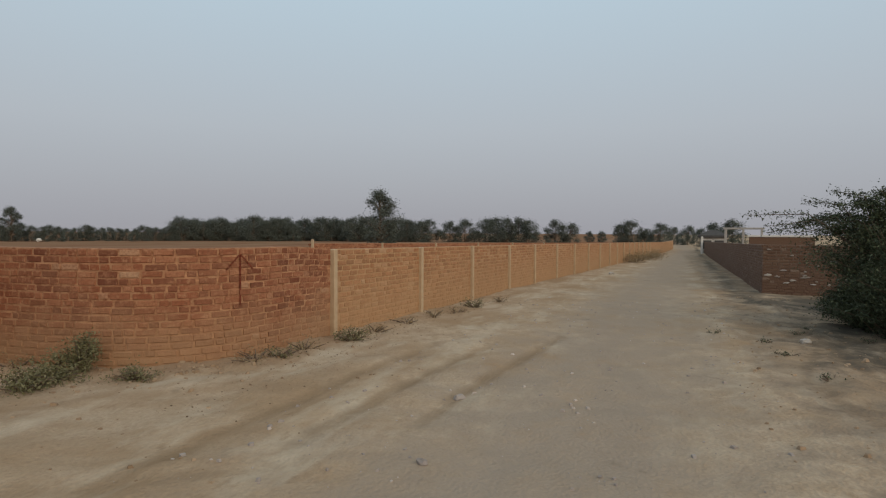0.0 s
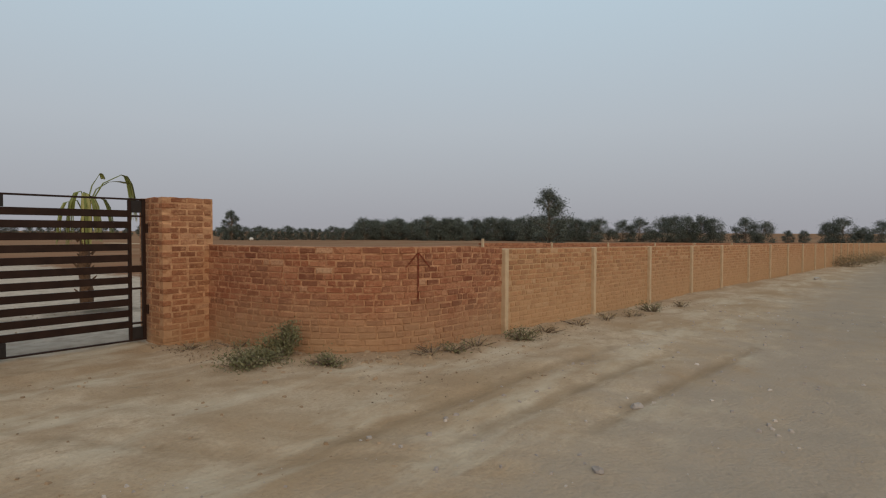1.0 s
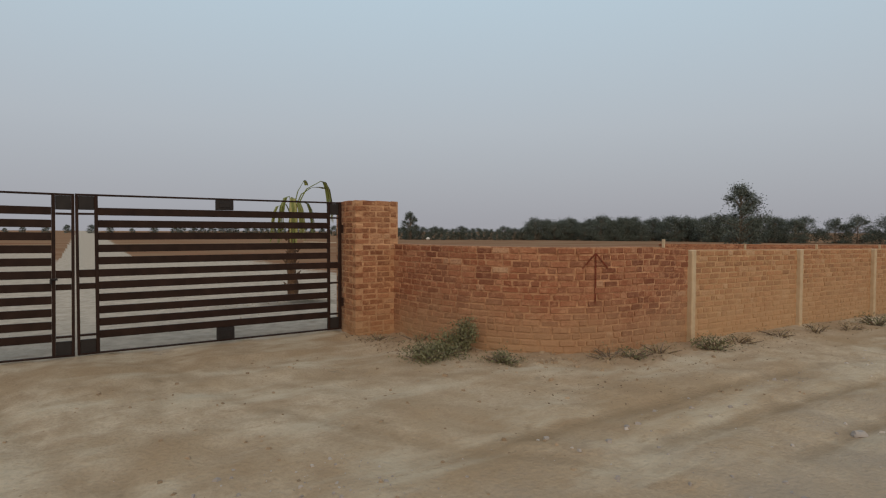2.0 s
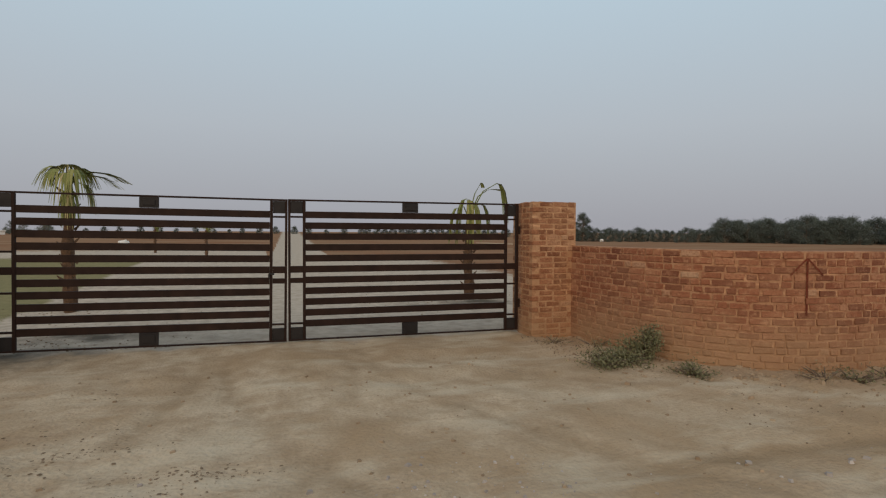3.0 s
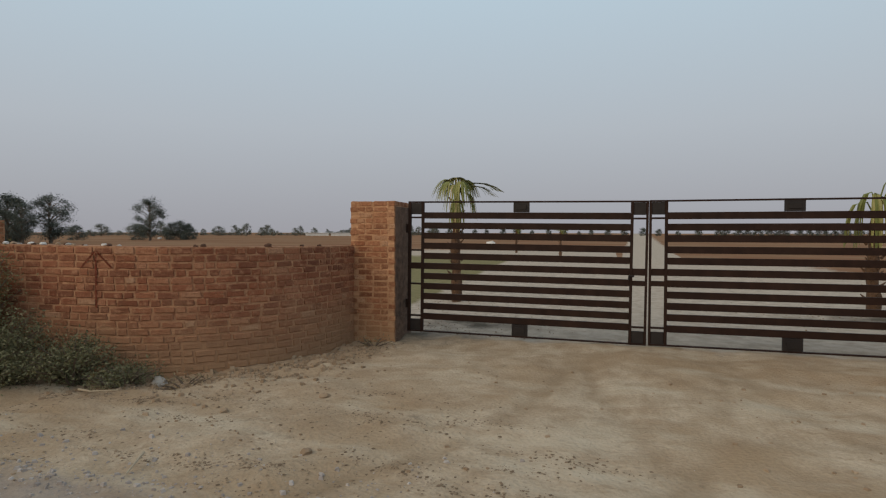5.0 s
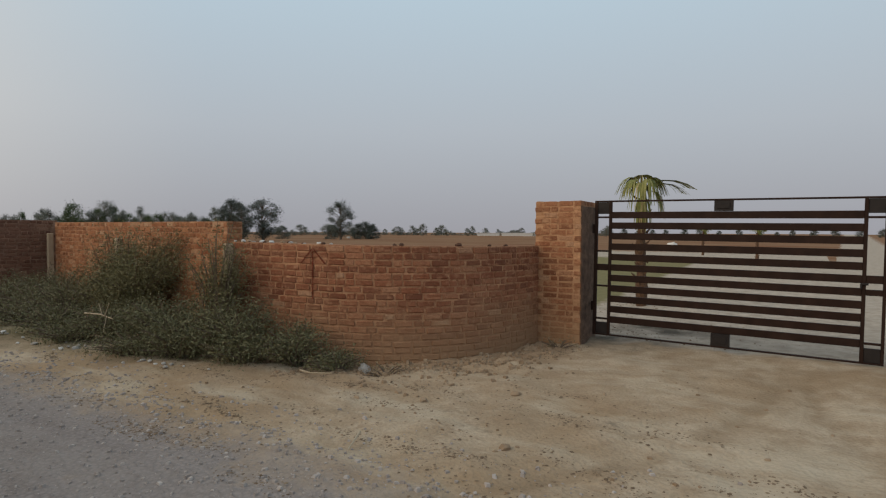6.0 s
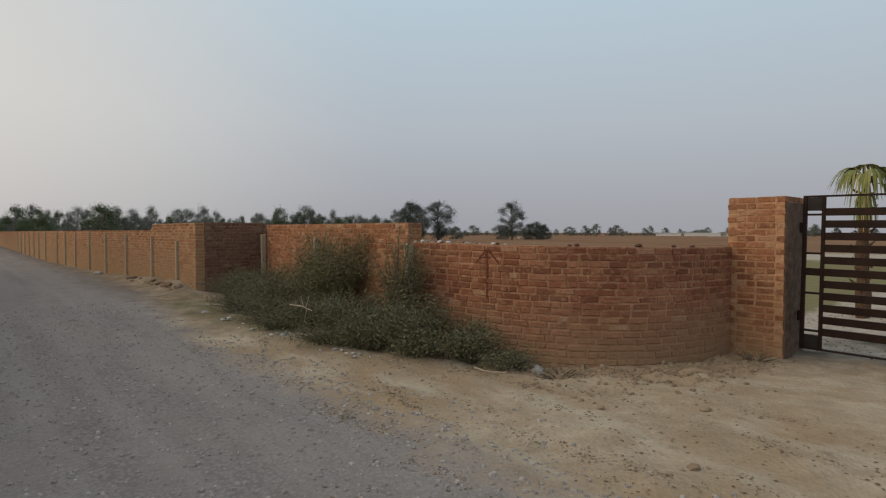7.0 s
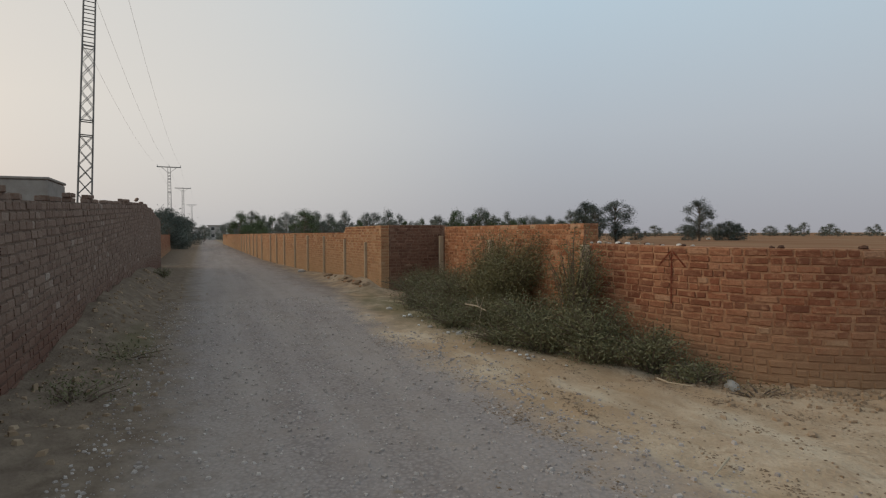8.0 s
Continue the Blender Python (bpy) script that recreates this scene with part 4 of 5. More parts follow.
palm_r = fan_palm(6, 2.2, [(190, 0.42, 0.05, 1.75, 0.52, 0.2), (260, 0.4, 0.04, 1.8, 0.5, 0.2), (300, 0.34, 0.1, 1.7, 0.42, 0.2), (185, 0.22, 0.24, 1.6, 0.42, 0.12), (352, 0.3, 0.26, 1.6, 0.42, 0.3), (5, 0.78, 0.68, 1.55, 0.5, 0.25), (8, 0.62, 0.45, 0.2, 0.42, 0.06), (20, 0.78, 0.34, 0.9, 0.12, 0.4)], "sparse fan palm with wilted fronds behind the gate")
put_thing(palm_r, 4.0, 4.2)
for x, y, s in ((-3.2, 26, 0.7), (-7, 34, 0.75)):
    p = copy_thing(palm_l, pose(x, y, 0, 0, 0, 70) )
    p.scale = (s, s, s)

# far trees
EYE = Vector((-0.4, -7.65))


def polar(bearing, dist):
    """A place seen from the road before the gate: bearing in degrees east of north, and the distance."""
    return EYE.x + dist * math.sin(radians(bearing)), EYE.y + dist * math.cos(radians(bearing))


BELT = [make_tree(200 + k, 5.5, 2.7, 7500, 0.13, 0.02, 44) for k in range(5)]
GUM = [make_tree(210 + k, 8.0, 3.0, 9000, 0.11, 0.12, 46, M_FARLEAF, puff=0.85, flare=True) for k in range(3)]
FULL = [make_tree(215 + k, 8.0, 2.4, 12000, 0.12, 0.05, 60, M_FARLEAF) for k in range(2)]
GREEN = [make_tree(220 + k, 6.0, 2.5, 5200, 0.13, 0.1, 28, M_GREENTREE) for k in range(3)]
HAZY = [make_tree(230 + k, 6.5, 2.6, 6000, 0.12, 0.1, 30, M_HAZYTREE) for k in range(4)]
used = set()


def plant(kind, bearing, dist, height, base, label="dark green tree in the far tree line", group="far tree line", sink=0.0, slim=1.0):
    pick = rng.randrange(len(kind))
    fresh = [q for q in kind if q.name not in used]
    src = fresh[0] if fresh else kind[pick]
    x, y = polar(bearing, dist)
    s = height / base
    m = pose(x, y, float(slope(x)) - sink, 0, 0, rng.uniform(0, 360))
    if src.name in used:
        ob = copy_thing(src, m)
    else:
        used.add(src.name)
        ob = src
        ob.matrix_basis = m
    ob.scale = (s * slim * rng.uniform(0.95, 1.2), s * slim * rng.uniform(0.95, 1.2), s)
    return tagged(ob, label, "tree", group)


def tree_lines():
    b = 30.5
    while b < 58:
        low = b < 43
        plant(BELT, b, 150 + rng.uniform(-8, 8), (3.0 if low else 4.9) * rng.uniform(0.85, 1.15), 5.5)
        b += rng.uniform(0.4, 0.6) * (1.2 if low else 1.0)
    plant(FULL, 31.2, 145, 6.7, 8.0, "round-crowned tree above the far tree line")
    plant(FULL, 61.9, 95, 8.8, 8.0, "tall leafy tree standing out in the field")
    for b in np.arange(58.5, 67.5, 0.75):
        plant(BELT, b, 140 + rng.uniform(-5, 5), 5.0 * rng.uniform(0.9, 1.1), 5.5)
    for b, h in ((68.8, 5.0), (70.3, 5.4), (72.4, 5.6), (73.4, 5.9), (74.4, 5.8), (75.6, 5.9), (76.6, 5.3), (79.2, 5.4), (80.6, 4.6), (85.3, 4.4), (86.3, 5.2)):
        plant(BELT, b, 140, h, 5.5, sink=0.3)
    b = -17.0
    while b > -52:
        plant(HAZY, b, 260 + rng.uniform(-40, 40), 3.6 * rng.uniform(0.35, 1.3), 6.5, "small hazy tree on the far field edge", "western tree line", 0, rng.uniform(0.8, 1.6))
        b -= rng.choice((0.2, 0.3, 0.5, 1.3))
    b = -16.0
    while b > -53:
        plant(HAZY, b, 300 + rng.uniform(-20, 20), 1.9 * rng.uniform(0.6, 1.2), 6.5, "low haze-pale scrub along the far field edge", "western tree line", 0.3, rng.uniform(2.6, 3.8))
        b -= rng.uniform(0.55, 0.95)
    plant(GUM, -43.3, 110, 6.9, 8.0, "lone open-crowned tree in the western field", slim=1.15)
    for b, h in ((-41.6, 3.0), (-40.9, 3.4), (-40.2, 2.9), (-44.2, 2.6), (-48.8, 2.5)):
        plant(BELT, b, 120, h, 5.5, "low bushy tree on the western field edge", "western tree line")
    plant(GUM, -50.6, 90, 6.0, 8.0, "spreading dark tree behind the western wall", slim=1.25)
    plant(FULL, -53.4, 90, 5.9, 8.0, "dense dark tree behind the western wall", slim=1.1)
    plant(GUM, -52.5, 88, 5.4, 8.0, "spreading dark tree behind the western wall")
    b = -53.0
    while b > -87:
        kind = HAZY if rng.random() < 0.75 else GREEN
        plant(kind, b, 95 + rng.uniform(-14, 14), 4.6 * rng.uniform(0.65, 1.12), 6.5, "distant green tree behind the western wall", "western tree line", 0, rng.uniform(0.5, 0.85))
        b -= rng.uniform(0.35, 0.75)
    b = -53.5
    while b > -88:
        plant(HAZY, b, 125 + rng.uniform(-8, 8), 3.9 * rng.uniform(0.75, 1.15), 6.5, "distant green tree behind the western wall", "western tree line", 0.2, rng.uniform(1.0, 1.4))
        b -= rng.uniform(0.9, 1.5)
    plant(GREEN, -80.8, 75, 4.3, 6.0, "dense rounded green tree behind the western wall", "western tree line")
    for x, y, h in ((-66, -3.2, 2.4), (-58, -2.4, 2.6)):
        plant(GREEN, math.degrees(math.atan2(x - EYE.x, y - EYE.y)), math.dist((x, y), EYE), h, 6.0, "leafy green tree over the road wall", "western tree line")
    for x, y, h in ((-60, -11.2, 3.4), (-66, -10.9, 3.9), (-72, -10.6, 3.6), (-80, -10.3, 3.4), (-95, -9.7, 3.6)):
        plant(BELT, math.degrees(math.atan2(x - EYE.x, y - EYE.y)), math.dist((x, y), EYE), h, 5.5, "dark bushy tree at the road's edge", "roadside trees")
    b = 10.0
    while b < 30:
        plant(BELT, b, 260, 4.0 * rng.uniform(0.7, 1.1), 5.5, "low hazy tree on the horizon")
        b += rng.uniform(0.7, 1.2)
    b = -17.0
    while b < 10:
        plant(BELT, b, 320, 3.4 * rng.uniform(0.6, 1.2), 5.5, "low hazy tree on the horizon")
        b += rng.uniform(1.0, 1.8)


tree_lines()


# ---- power line ----
def lattice_pylon(x, y, height, base, tip, turn=0.0, arm=2.6, lean=0.0):
    """A slim four-legged lattice pole with a cross arm."""
    root = empty("power_pylon", (x, y, -0.2), turn)
    root.matrix_basis = root.matrix_basis @ pose(0, 0, 0, lean)
    at = lambda i, z: Vector(((1, 1, -1, -1)[i] * (base + (tip - base) * z / height) / 2, (1, -1, -1, 1)[i] * (base + (tip - base) * z / height) / 2, z))
    for i in range(4):
        bm = bmesh.new()
        tube(bm, [at(i, 0), at(i, height)], [0.03, 0.025], 4)
        part("leg", bm, M_GALV, root)
    z = 0.0
    while z < height - 0.45:
        plain = 4.85 < z < 5.3
        ladder = z > height * 0.68
        step = 0.42 if ladder else 0.52
        for i in range(4):
            j = (i + 1) % 4
            if plain:
                pairs = ((at(i, z), at(j, z), 0.02), (at(i, z + step), at(j, z + step), 0.02))
            elif ladder:
                pairs = ((at(i, z), at(j, z), 0.016), (at(i, z + 0.13), at(j, z + 0.13), 0.016))
            else:
                pairs = ((at(i, z), at(j, z + step), 0.011), (at(j, z), at(i, z + step), 0.011))
            for a, b, r in pairs:
                bm = bmesh.new()
                tube(bm, [a, b], [r, r], 4)
                part("strut", bm, M_GALV, root)
        z += step
    bm = bmesh.new()
    box(bm, (-0.06, -arm / 2, height - 0.06), (0.06, arm / 2, height + 0.06), 0.01)
    part("cross_arm", bm, M_GALV, root)
    for s in (-1, 1):
        bm = bmesh.new()
        tube(bm, [(0, s * arm * 0.33, height), (0, s * tip / 2, height - 0.7)], [0.025, 0.025], 4)
        part("brace", bm, M_GALV, root)
    for s in (-0.94, 0.0, 0.94):
        bm = bmesh.new()
        z = height + 0.06
        tube(bm, [(0, s * arm / 2, z), (0, s * arm / 2, z + 0.05), (0, s * arm / 2, z + 0.08), (0, s * arm / 2, z + 0.2)], [0.05, 0.07, 0.04, 0.05], 8)
        part("insulator", bm, M_WHITE, root)
    return tagged(root, "slim galvanised steel lattice power pylon with a cross arm", "pylon", "pylons along the road")


PYLONS = [(-24.4, -11.6, 11.6, 0.46, 0.34, 2.6), (-84.5, -11.55, 10.6, 0.6, 0.3, 2.9), (-125.5, -11.05, 10.9, 0.6, 0.3, 2.9), (-200, -10.6, 11.2, 0.6, 0.3, 2.9)]
for x, y, h, b0, b1, arm in PYLONS:
    lattice_pylon(x, y, h, b0, b1, 9 if x > -50 else 2, arm, -2.2 if x > -50 else 0.0)
for (x0, y0, h0, _, _, a0), (x1, y1, h1, _, _, a1) in zip(PYLONS, PYLONS[1:]):
    for s in (-0.47, 0.0, 0.47):
        bm = bmesh.new()
        p, q = Vector((x0, y0 + s * a0, h0 + 0.06)), Vector((x1, y1 + s * a1, h1 + 0.06))
        tube(bm, [p.lerp(q, k / 16) - Vector((0, 0, 1.2 * 4 * (k / 16) * (1 - k / 16))) for k in range(17)], [0.006] * 17, 4)
        tagged(part("power_cable", bm, M_WIRE), "thin bare aluminium power cable strung between pylons", "cable", "cables of the power line")


# ---- loose stones, clods and rubble ----
def stone_stuff(name, count, place, size, material, label, seed, flat=1.0):
    """Many small angular stones lying on the ground, as one mesh."""
    r = np.random.RandomState(seed)
    xy = place(r, count)
    z = ground_height(xy[:, 0], xy[:, 1])
    s = size[0] + (size[1] - size[0]) * r.rand(count) ** 3.5
    corner = np.array([(-1, -1, -1), (1, -1, -1), (1, 1, -1), (-1, 1, -1), (-1, -1, 1), (1, -1, 1), (1, 1, 1), (-1, 1, 1)], float)
    quads = np.array([(0, 3, 2, 1), (4, 5, 6, 7), (0, 1, 5, 4), (1, 2, 6, 5), (2, 3, 7, 6), (3, 0, 4, 7)])
    v = corner[None] * (1 + r.uniform(-0.45, 0.2, (count, 8, 3)))
    v[:, 4:, :2] *= 0.65
    v *= s[:, None, None] * np.stack([np.ones(count), 0.6 + 0.4 * r.rand(count), (0.35 + 0.35 * r.rand(count)) * flat], 1)[:, None, :]
    a = r.rand(count) * math.tau
    c, n = np.cos(a)[:, None], np.sin(a)[:, None]
    x, y = v[:, :, 0] * c - v[:, :, 1] * n + xy[:, :1], v[:, :, 0] * n + v[:, :, 1] * c + xy[:, 1:2]
    verts = np.stack([x, y, v[:, :, 2] + z[:, None] + s[:, None] * 0.2], 2).reshape(-1, 3)
    faces = (quads[None] + (np.arange(count) * 8)[:, None, None]).reshape(-1, 4)
    me = bpy.data.meshes.new(name)
    me.from_pydata(verts.tolist(), [], faces.tolist())
    me.materials.append(material)
    return tagged(new(name, me), label, "stones", kind="stuff")


def on_road(r, n):
    x = -1.5 - 13 * r.rand(n) ** 1.4
    return np.stack([x, r.uniform(-8.5, -4.9, n)], 1)


def on_road_edge(r, n):
    return np.stack([r.uniform(-9, 1.5, n), -5.0 + r.normal(0, 0.38, n)], 1)


def on_road_east(r, n):
    return np.stack([r.uniform(-1, 14, n), r.uniform(-8.6, -4.6, n)], 1)


def at_walls(r, n):
    pts = np.array([p for p in WING_W * 5 + WING_E])
    i = r.randint(0, len(pts), n)
    d = np.abs(r.normal(0, 0.5, n)) + 0.05
    out = np.stack([np.sign(pts[i, 0]) * -0.75, np.full(n, -0.65)], 1)
    return pts[i] + out * d[:, None] + r.normal(0, 0.12, (n, 2))


def at_south(r, n):
    return np.stack([r.uniform(-20, -5, n), -9.2 + np.abs(r.normal(0, 0.45, n))], 1)


def on_sand(r, n):
    return np.stack([r.uniform(-7, 6, n), r.uniform(-5.2, -1.2, n)], 1)


def at_east_verge(r, n):
    return np.stack([r.uniform(4, 16, n), r.uniform(-10.2, -8.3, n)], 1)


stone_stuff("road_gravel", 12000, on_road, (0.004, 0.021), M_STONE, "loose grey gravel on the road", 1)
stone_stuff("verge_gravel", 2300, on_road_edge, (0.004, 0.022), M_STONE, "loose grey gravel along the road edge", 2)
stone_stuff("road_pebbles", 900, on_road_east, (0.005, 0.026), M_STONE, "sparse pebbles on the dusty road", 3)
stone_stuff("earth_clods", 2600, at_walls, (0.005, 0.036), M_CLOD, "crumbled earth clods at the wall foot", 4)
stone_stuff("bank_clods", 700, at_south, (0.008, 0.05), M_CLOD, "clods and stones on the earth bank", 5)
stone_stuff("sand_crumbs", 850, on_sand, (0.004, 0.022), M_CLOD, "small crumbs of earth on the sand", 6)
stone_stuff("verge_crumbs", 420, at_east_verge, (0.006, 0.03), M_CLOD, "crumbs of earth on the tyre-marked verge", 7)


def in_yard(r, n):
    a = np.stack([r.normal(-2.8, 0.9, n), np.abs(r.normal(0.3, 1.3, n)) + 0.25], 1)
    b = np.stack([r.normal(3.6, 1.1, n), r.normal(4.0, 0.8, n)], 1)
    c = np.stack([r.normal(-3.5, 0.8, n), r.normal(4.2, 0.7, n)], 1)
    k = r.randint(0, 3, n)[:, None]
    return np.where(k == 0, a, np.where(k == 1, b, c))


def west_litter(r, n):
    x = r.uniform(-9, -1.2, n)
    return np.stack([x, -3.4 + r.normal(0, 0.75, n) - 0.06 * (x + 5)], 1)


def litter_patches(r, n):
    """Dry leaves blown together in patches over the sandy verge."""
    k = 70
    x = r.uniform(-8.5, -0.5, k)
    y = -4.3 + r.normal(0, 0.8, k) - 0.06 * (x + 5)
    i = r.randint(0, k, n)
    return np.stack([x[i] + r.normal(0, 0.22, n), y[i] + r.normal(0, 0.05, n)], 1)


def east_litter(r, n):
    x = r.uniform(3.2, 14, n)
    return np.stack([x, -3.75 - np.abs(r.normal(0, 0.35, n))], 1)


def near_jambs(r, n):
    s = np.where(r.rand(n) < 0.5, -1, 1)
    return np.stack([s * (3.1 + np.abs(r.normal(0, 0.5, n)) * 0.8), -0.9 + r.normal(0, 0.5, n)], 1)


def keep_out(f):
    """The same scatter, kept on the road side of the walls."""
    def g(r, n):
        p = f(r, n * 3)
        d = np.minimum(near_line(p[:, 0], p[:, 1], WING_W), near_line(p[:, 0], p[:, 1], WING_E))
        lim = np.where(p[:, 0] < 0, np.interp(-p[:, 0], [3.8, 4.1, 5.0, 7.0, 15], [-0.3, -1.9, -2.85, -2.98, -3.2]), np.interp(p[:, 0], [3.9, 4.2, 4.9, 6.9, 18], [-0.3, -2.3, -3.0, -3.2, -3.6]))
        ok = (p[:, 1] < lim - 0.02)
        return p[ok][:n] if ok.sum() >= n else np.concatenate([p[ok]] * 4)[:n]
    return g


stone_stuff("yard_debris", 1500, in_yard, (0.004, 0.016), M_LITTER, "dark debris scattered inside the gate", 8)
stone_stuff("dry_litter", 1900, keep_out(west_litter), (0.003, 0.014), M_LITTER, "dry brown litter on the sandy verge", 9, 0.3)
stone_stuff("leaf_litter", 6000, keep_out(litter_patches), (0.004, 0.014), M_LITTER, "dry brown leaves blown into patches on the sand", 12, 0.25)
stone_stuff("verge_litter", 700, keep_out(east_litter), (0.003, 0.012), M_LITTER, "dry brown litter below the dusty wall", 10)
stone_stuff("jamb_litter", 900, keep_out(near_jambs), (0.003, 0.014), M_LITTER, "dark crumbs of earth by the gate pillars", 11)


def lump(name, x, y, z, s, material, seed, label, category, group=""):
    r = random.Random(seed)
    bm = bmesh.new()
    bmesh.ops.create_icosphere(bm, subdivisions=2, radius=s)
    for v in bm.verts:
        k = noise.noise(v.co * (1.6 / s) + Vector((seed, 0, 0)))
        v.co = Vector((v.co.x * (1 + 0.35 * k), v.co.y * (0.75 + 0.35 * k), v.co.z * (0.55 + 0.3 * k)))
    ob = part(name, bm, material)
    ob.matrix_basis = pose(x, y, z + s * 0.4, 0, 0, r.uniform(0, 360))
    return tagged(ob, label, category, group)


def loose_brick(x, y, z, turn, tilt=0.0, material=M_RED, label="loose brick lying on top of the wall", group="loose bricks on the walls"):
    v, f = SHAPES["s"][rng.randrange(3)]
    ob = new("loose_brick", mesh_of("loose_brick", v, f, material))
    ob.matrix_basis = pose(x, y, z, tilt, 0, turn)
    return tagged(ob, label, "brick", group)


n_w, at_w = line_of(WING_W)
for k, (s, size) in enumerate(((0.9, 0.03), (1.2, 0.032), (1.66, 0.045), (2.36, 0.035), (2.44, 0.028))):
    x, y, a = at_w(s)
    lump("brick_bat", x - 0.03, y + 0.1, 1.285 + 0.01 * s, size, M_BURNT, 300 + k, "dark burnt piece of brick lying on the wall top", "brick", "brick bats on the wall top")
for k in range(22):
    s = 3.25 + 0.08 * k + rng.uniform(-0.03, 0.03)
    x, y, a = at_w(min(s, n_w - 0.02))
    lump("rubble_piece", x, y + rng.uniform(0.05, 0.18), 1.285 + 0.01 * s, rng.uniform(0.02, 0.038), (M_SCRAP, M_BURNT, M_CLOD, M_WHITE)[k % 4], 310 + k, "small broken piece of rubble on the wall top", "rubble", "rubble on the wall top")
# ragged top of the rough wall across the road
n_s, at_s = line_of(SOUTH_W)
s = 0.4
while s < n_s - 0.4:
    x, y, a = at_s(s)
    top = south_top(s)
    if rng.random() < 0.72:
        loose_brick(x, y - 0.06 - 0.06 * rng.random(), top + 0.038, math.degrees(a) + rng.uniform(-12, 12), 0, M_BROWN)
        if rng.random() < 0.3:
            loose_brick(x + 0.03, y - 0.1, top + 0.105, math.degrees(a) + rng.uniform(-20, 20), 0, M_BROWN)
    s += rng.uniform(0.24, 0.42)
x, y, a = at_s(16.0)
loose_brick(x, y - 0.08, south_top(16.0) + 0.16, 20, 62, M_BROWN, "loose brick standing on end on the wall")
tagged(put_thing(make_bush(160, 0.35, 0.35, 500, 0.03, stems=8), -20.5, -8.85), "small dark bush at the foot of the earth bank", "bush")
tagged(put_thing(make_bush(161, 0.16, 0.5, 500, 0.02, stems=10, name="weed"), -6.6, -8.75), WEED, "weed", "weeds on the bank")
tagged(put_thing(make_bush(162, 0.14, 0.6, 500, 0.02, stems=10, name="weed"), -8.6, -8.6), WEED, "weed", "weeds on the bank")

# green sprigs dropped on the tyre-marked verge
for k, (x, y) in enumerate(((7.95, -9.0), (6.6, -9.2), (9.9, -9.5), (9.6, -8.3), (8.9, -8.85), (10.6, -9.75), (9.7, -10.3))):
    tagged(put_thing(make_bush(130 + k, 0.04, 0.16, 160, 0.013, M_DARKLEAF, stems=6, name="sprig"), x, y), "green leafy sprig lying on the dusty verge", "sprig", "sprigs on the verge")
# earth and bats thrown up at the foot of the western road wall
for k in range(16):
    x = -15.0 - 0.3 * k - rng.uniform(0, 0.25)
    y = -3.72 - 0.25 * rng.random()
    lump("earth_lump", x, y, gz(x, y) - 0.02, rng.uniform(0.04, 0.09), (M_CLOD, M_RED, M_CLOD)[k % 3], 340 + k, "rough lump of earth thrown up at the wall foot", "clod", "lumps along the road wall")
# plastic and paper caught at the edge of the scrub
for k in range(22):
    x = -5.2 - 5.2 * rng.random()
    y = -3.95 - 0.05 * (-5 - x) - 0.3 * rng.random()
    lump("litter_scrap", x, y, gz(x, y) + 0.02 * rng.random(), rng.uniform(0.012, 0.035), M_WHITE if k % 3 else M_SCRAP, 370 + k, "pale scrap of plastic caught at the scrub's edge", "scrap", "litter by the scrub")
# shrubs in the field behind the western wing
for k, (b, dist, h) in enumerate(((-36.3, 18, 0.5), (-35.2, 18.5, 0.4), (-42, 24, 0.4), (-47, 15, 0.7), (-48.5, 15.5, 0.8))):
    x, y = polar(b, dist)
    tagged(put_thing(make_bush(180 + k, h, h * 1.1, 1500, 0.03, M_LEAF, stems=16), x, y), "low weedy shrub in the field behind the wall", "bush", "shrubs in the field")

# block behind the rough wall
bm = bmesh.new()
box(bm, (-14.33, -13.2, -0.2), (-12.96, -10.2, 2.47), 0.02)
box(bm, (-14.35, -13.22, 2.472), (-12.94, -10.18, 2.52), 0.012)
tagged(part("cement_shed", bm, M_GREYCEM), "small grey cement block hut behind the rough wall", "shed")

# wall beyond the ragged one, and its growth
brick_wall("wall_south_far", [(-31.5, -9.9), (-60.0, -10.4)], 1.5, M_RED, "lower red brick wall further down the road", side=1, backs=1)


# ---- painted marks ----
def painted_arrow(pts, s0, side, top, label):
    """A hand-painted arrow that follows the curve of the wall face."""
    n, at = line_of(pts)
    bm = bmesh.new()

    def stroke(a, b, w=0.011):
        steps = 8
        prev = None
        for k in range(steps + 1):
            q = k / steps
            s, z = a[0] + (b[0] - a[0]) * q, a[1] + (b[1] - a[1]) * q
            ds, dz = (b[1] - a[1]), -(b[0] - a[0])
            l = math.hypot(ds, dz)
            cur = []
            for e in (-1, 1):
                x, y, h = at(s + e * w * ds / l)
                o = -0.006
                cur.append(bm.verts.new((x - math.sin(h) * side * o, y + math.cos(h) * side * o, z + e * w * dz / l)))
            if prev:
                bm.faces.new((prev[0], prev[1], cur[1], cur[0]))
            prev = cur

    stroke((s0, top - 0.62), (s0, top - 0.02))
    stroke((s0 - 0.17, top - 0.2), (s0 - 0.01, top - 0.03), 0.009)
    stroke((s0 + 0.17, top - 0.2), (s0 + 0.01, top - 0.03), 0.009)
    bmesh.ops.solidify(bm, geom=bm.faces, thickness=0.003)
    return tagged(part("painted_arrow", bm, M_PAINT), label, "painted mark")


def along(pts, x):
    n, at = line_of(pts)
    return min((abs(at(q)[0] - x), q) for q in np.arange(0.05, n, 0.02))[1]


painted_arrow(WING_E, along(WING_E, 5.1), 1, 1.235, "upright arrow painted in red on the brick wall")
painted_arrow(WING_W, along(WING_W, -5.62), -1, 1.3, "upright arrow painted in red on the brick wall")


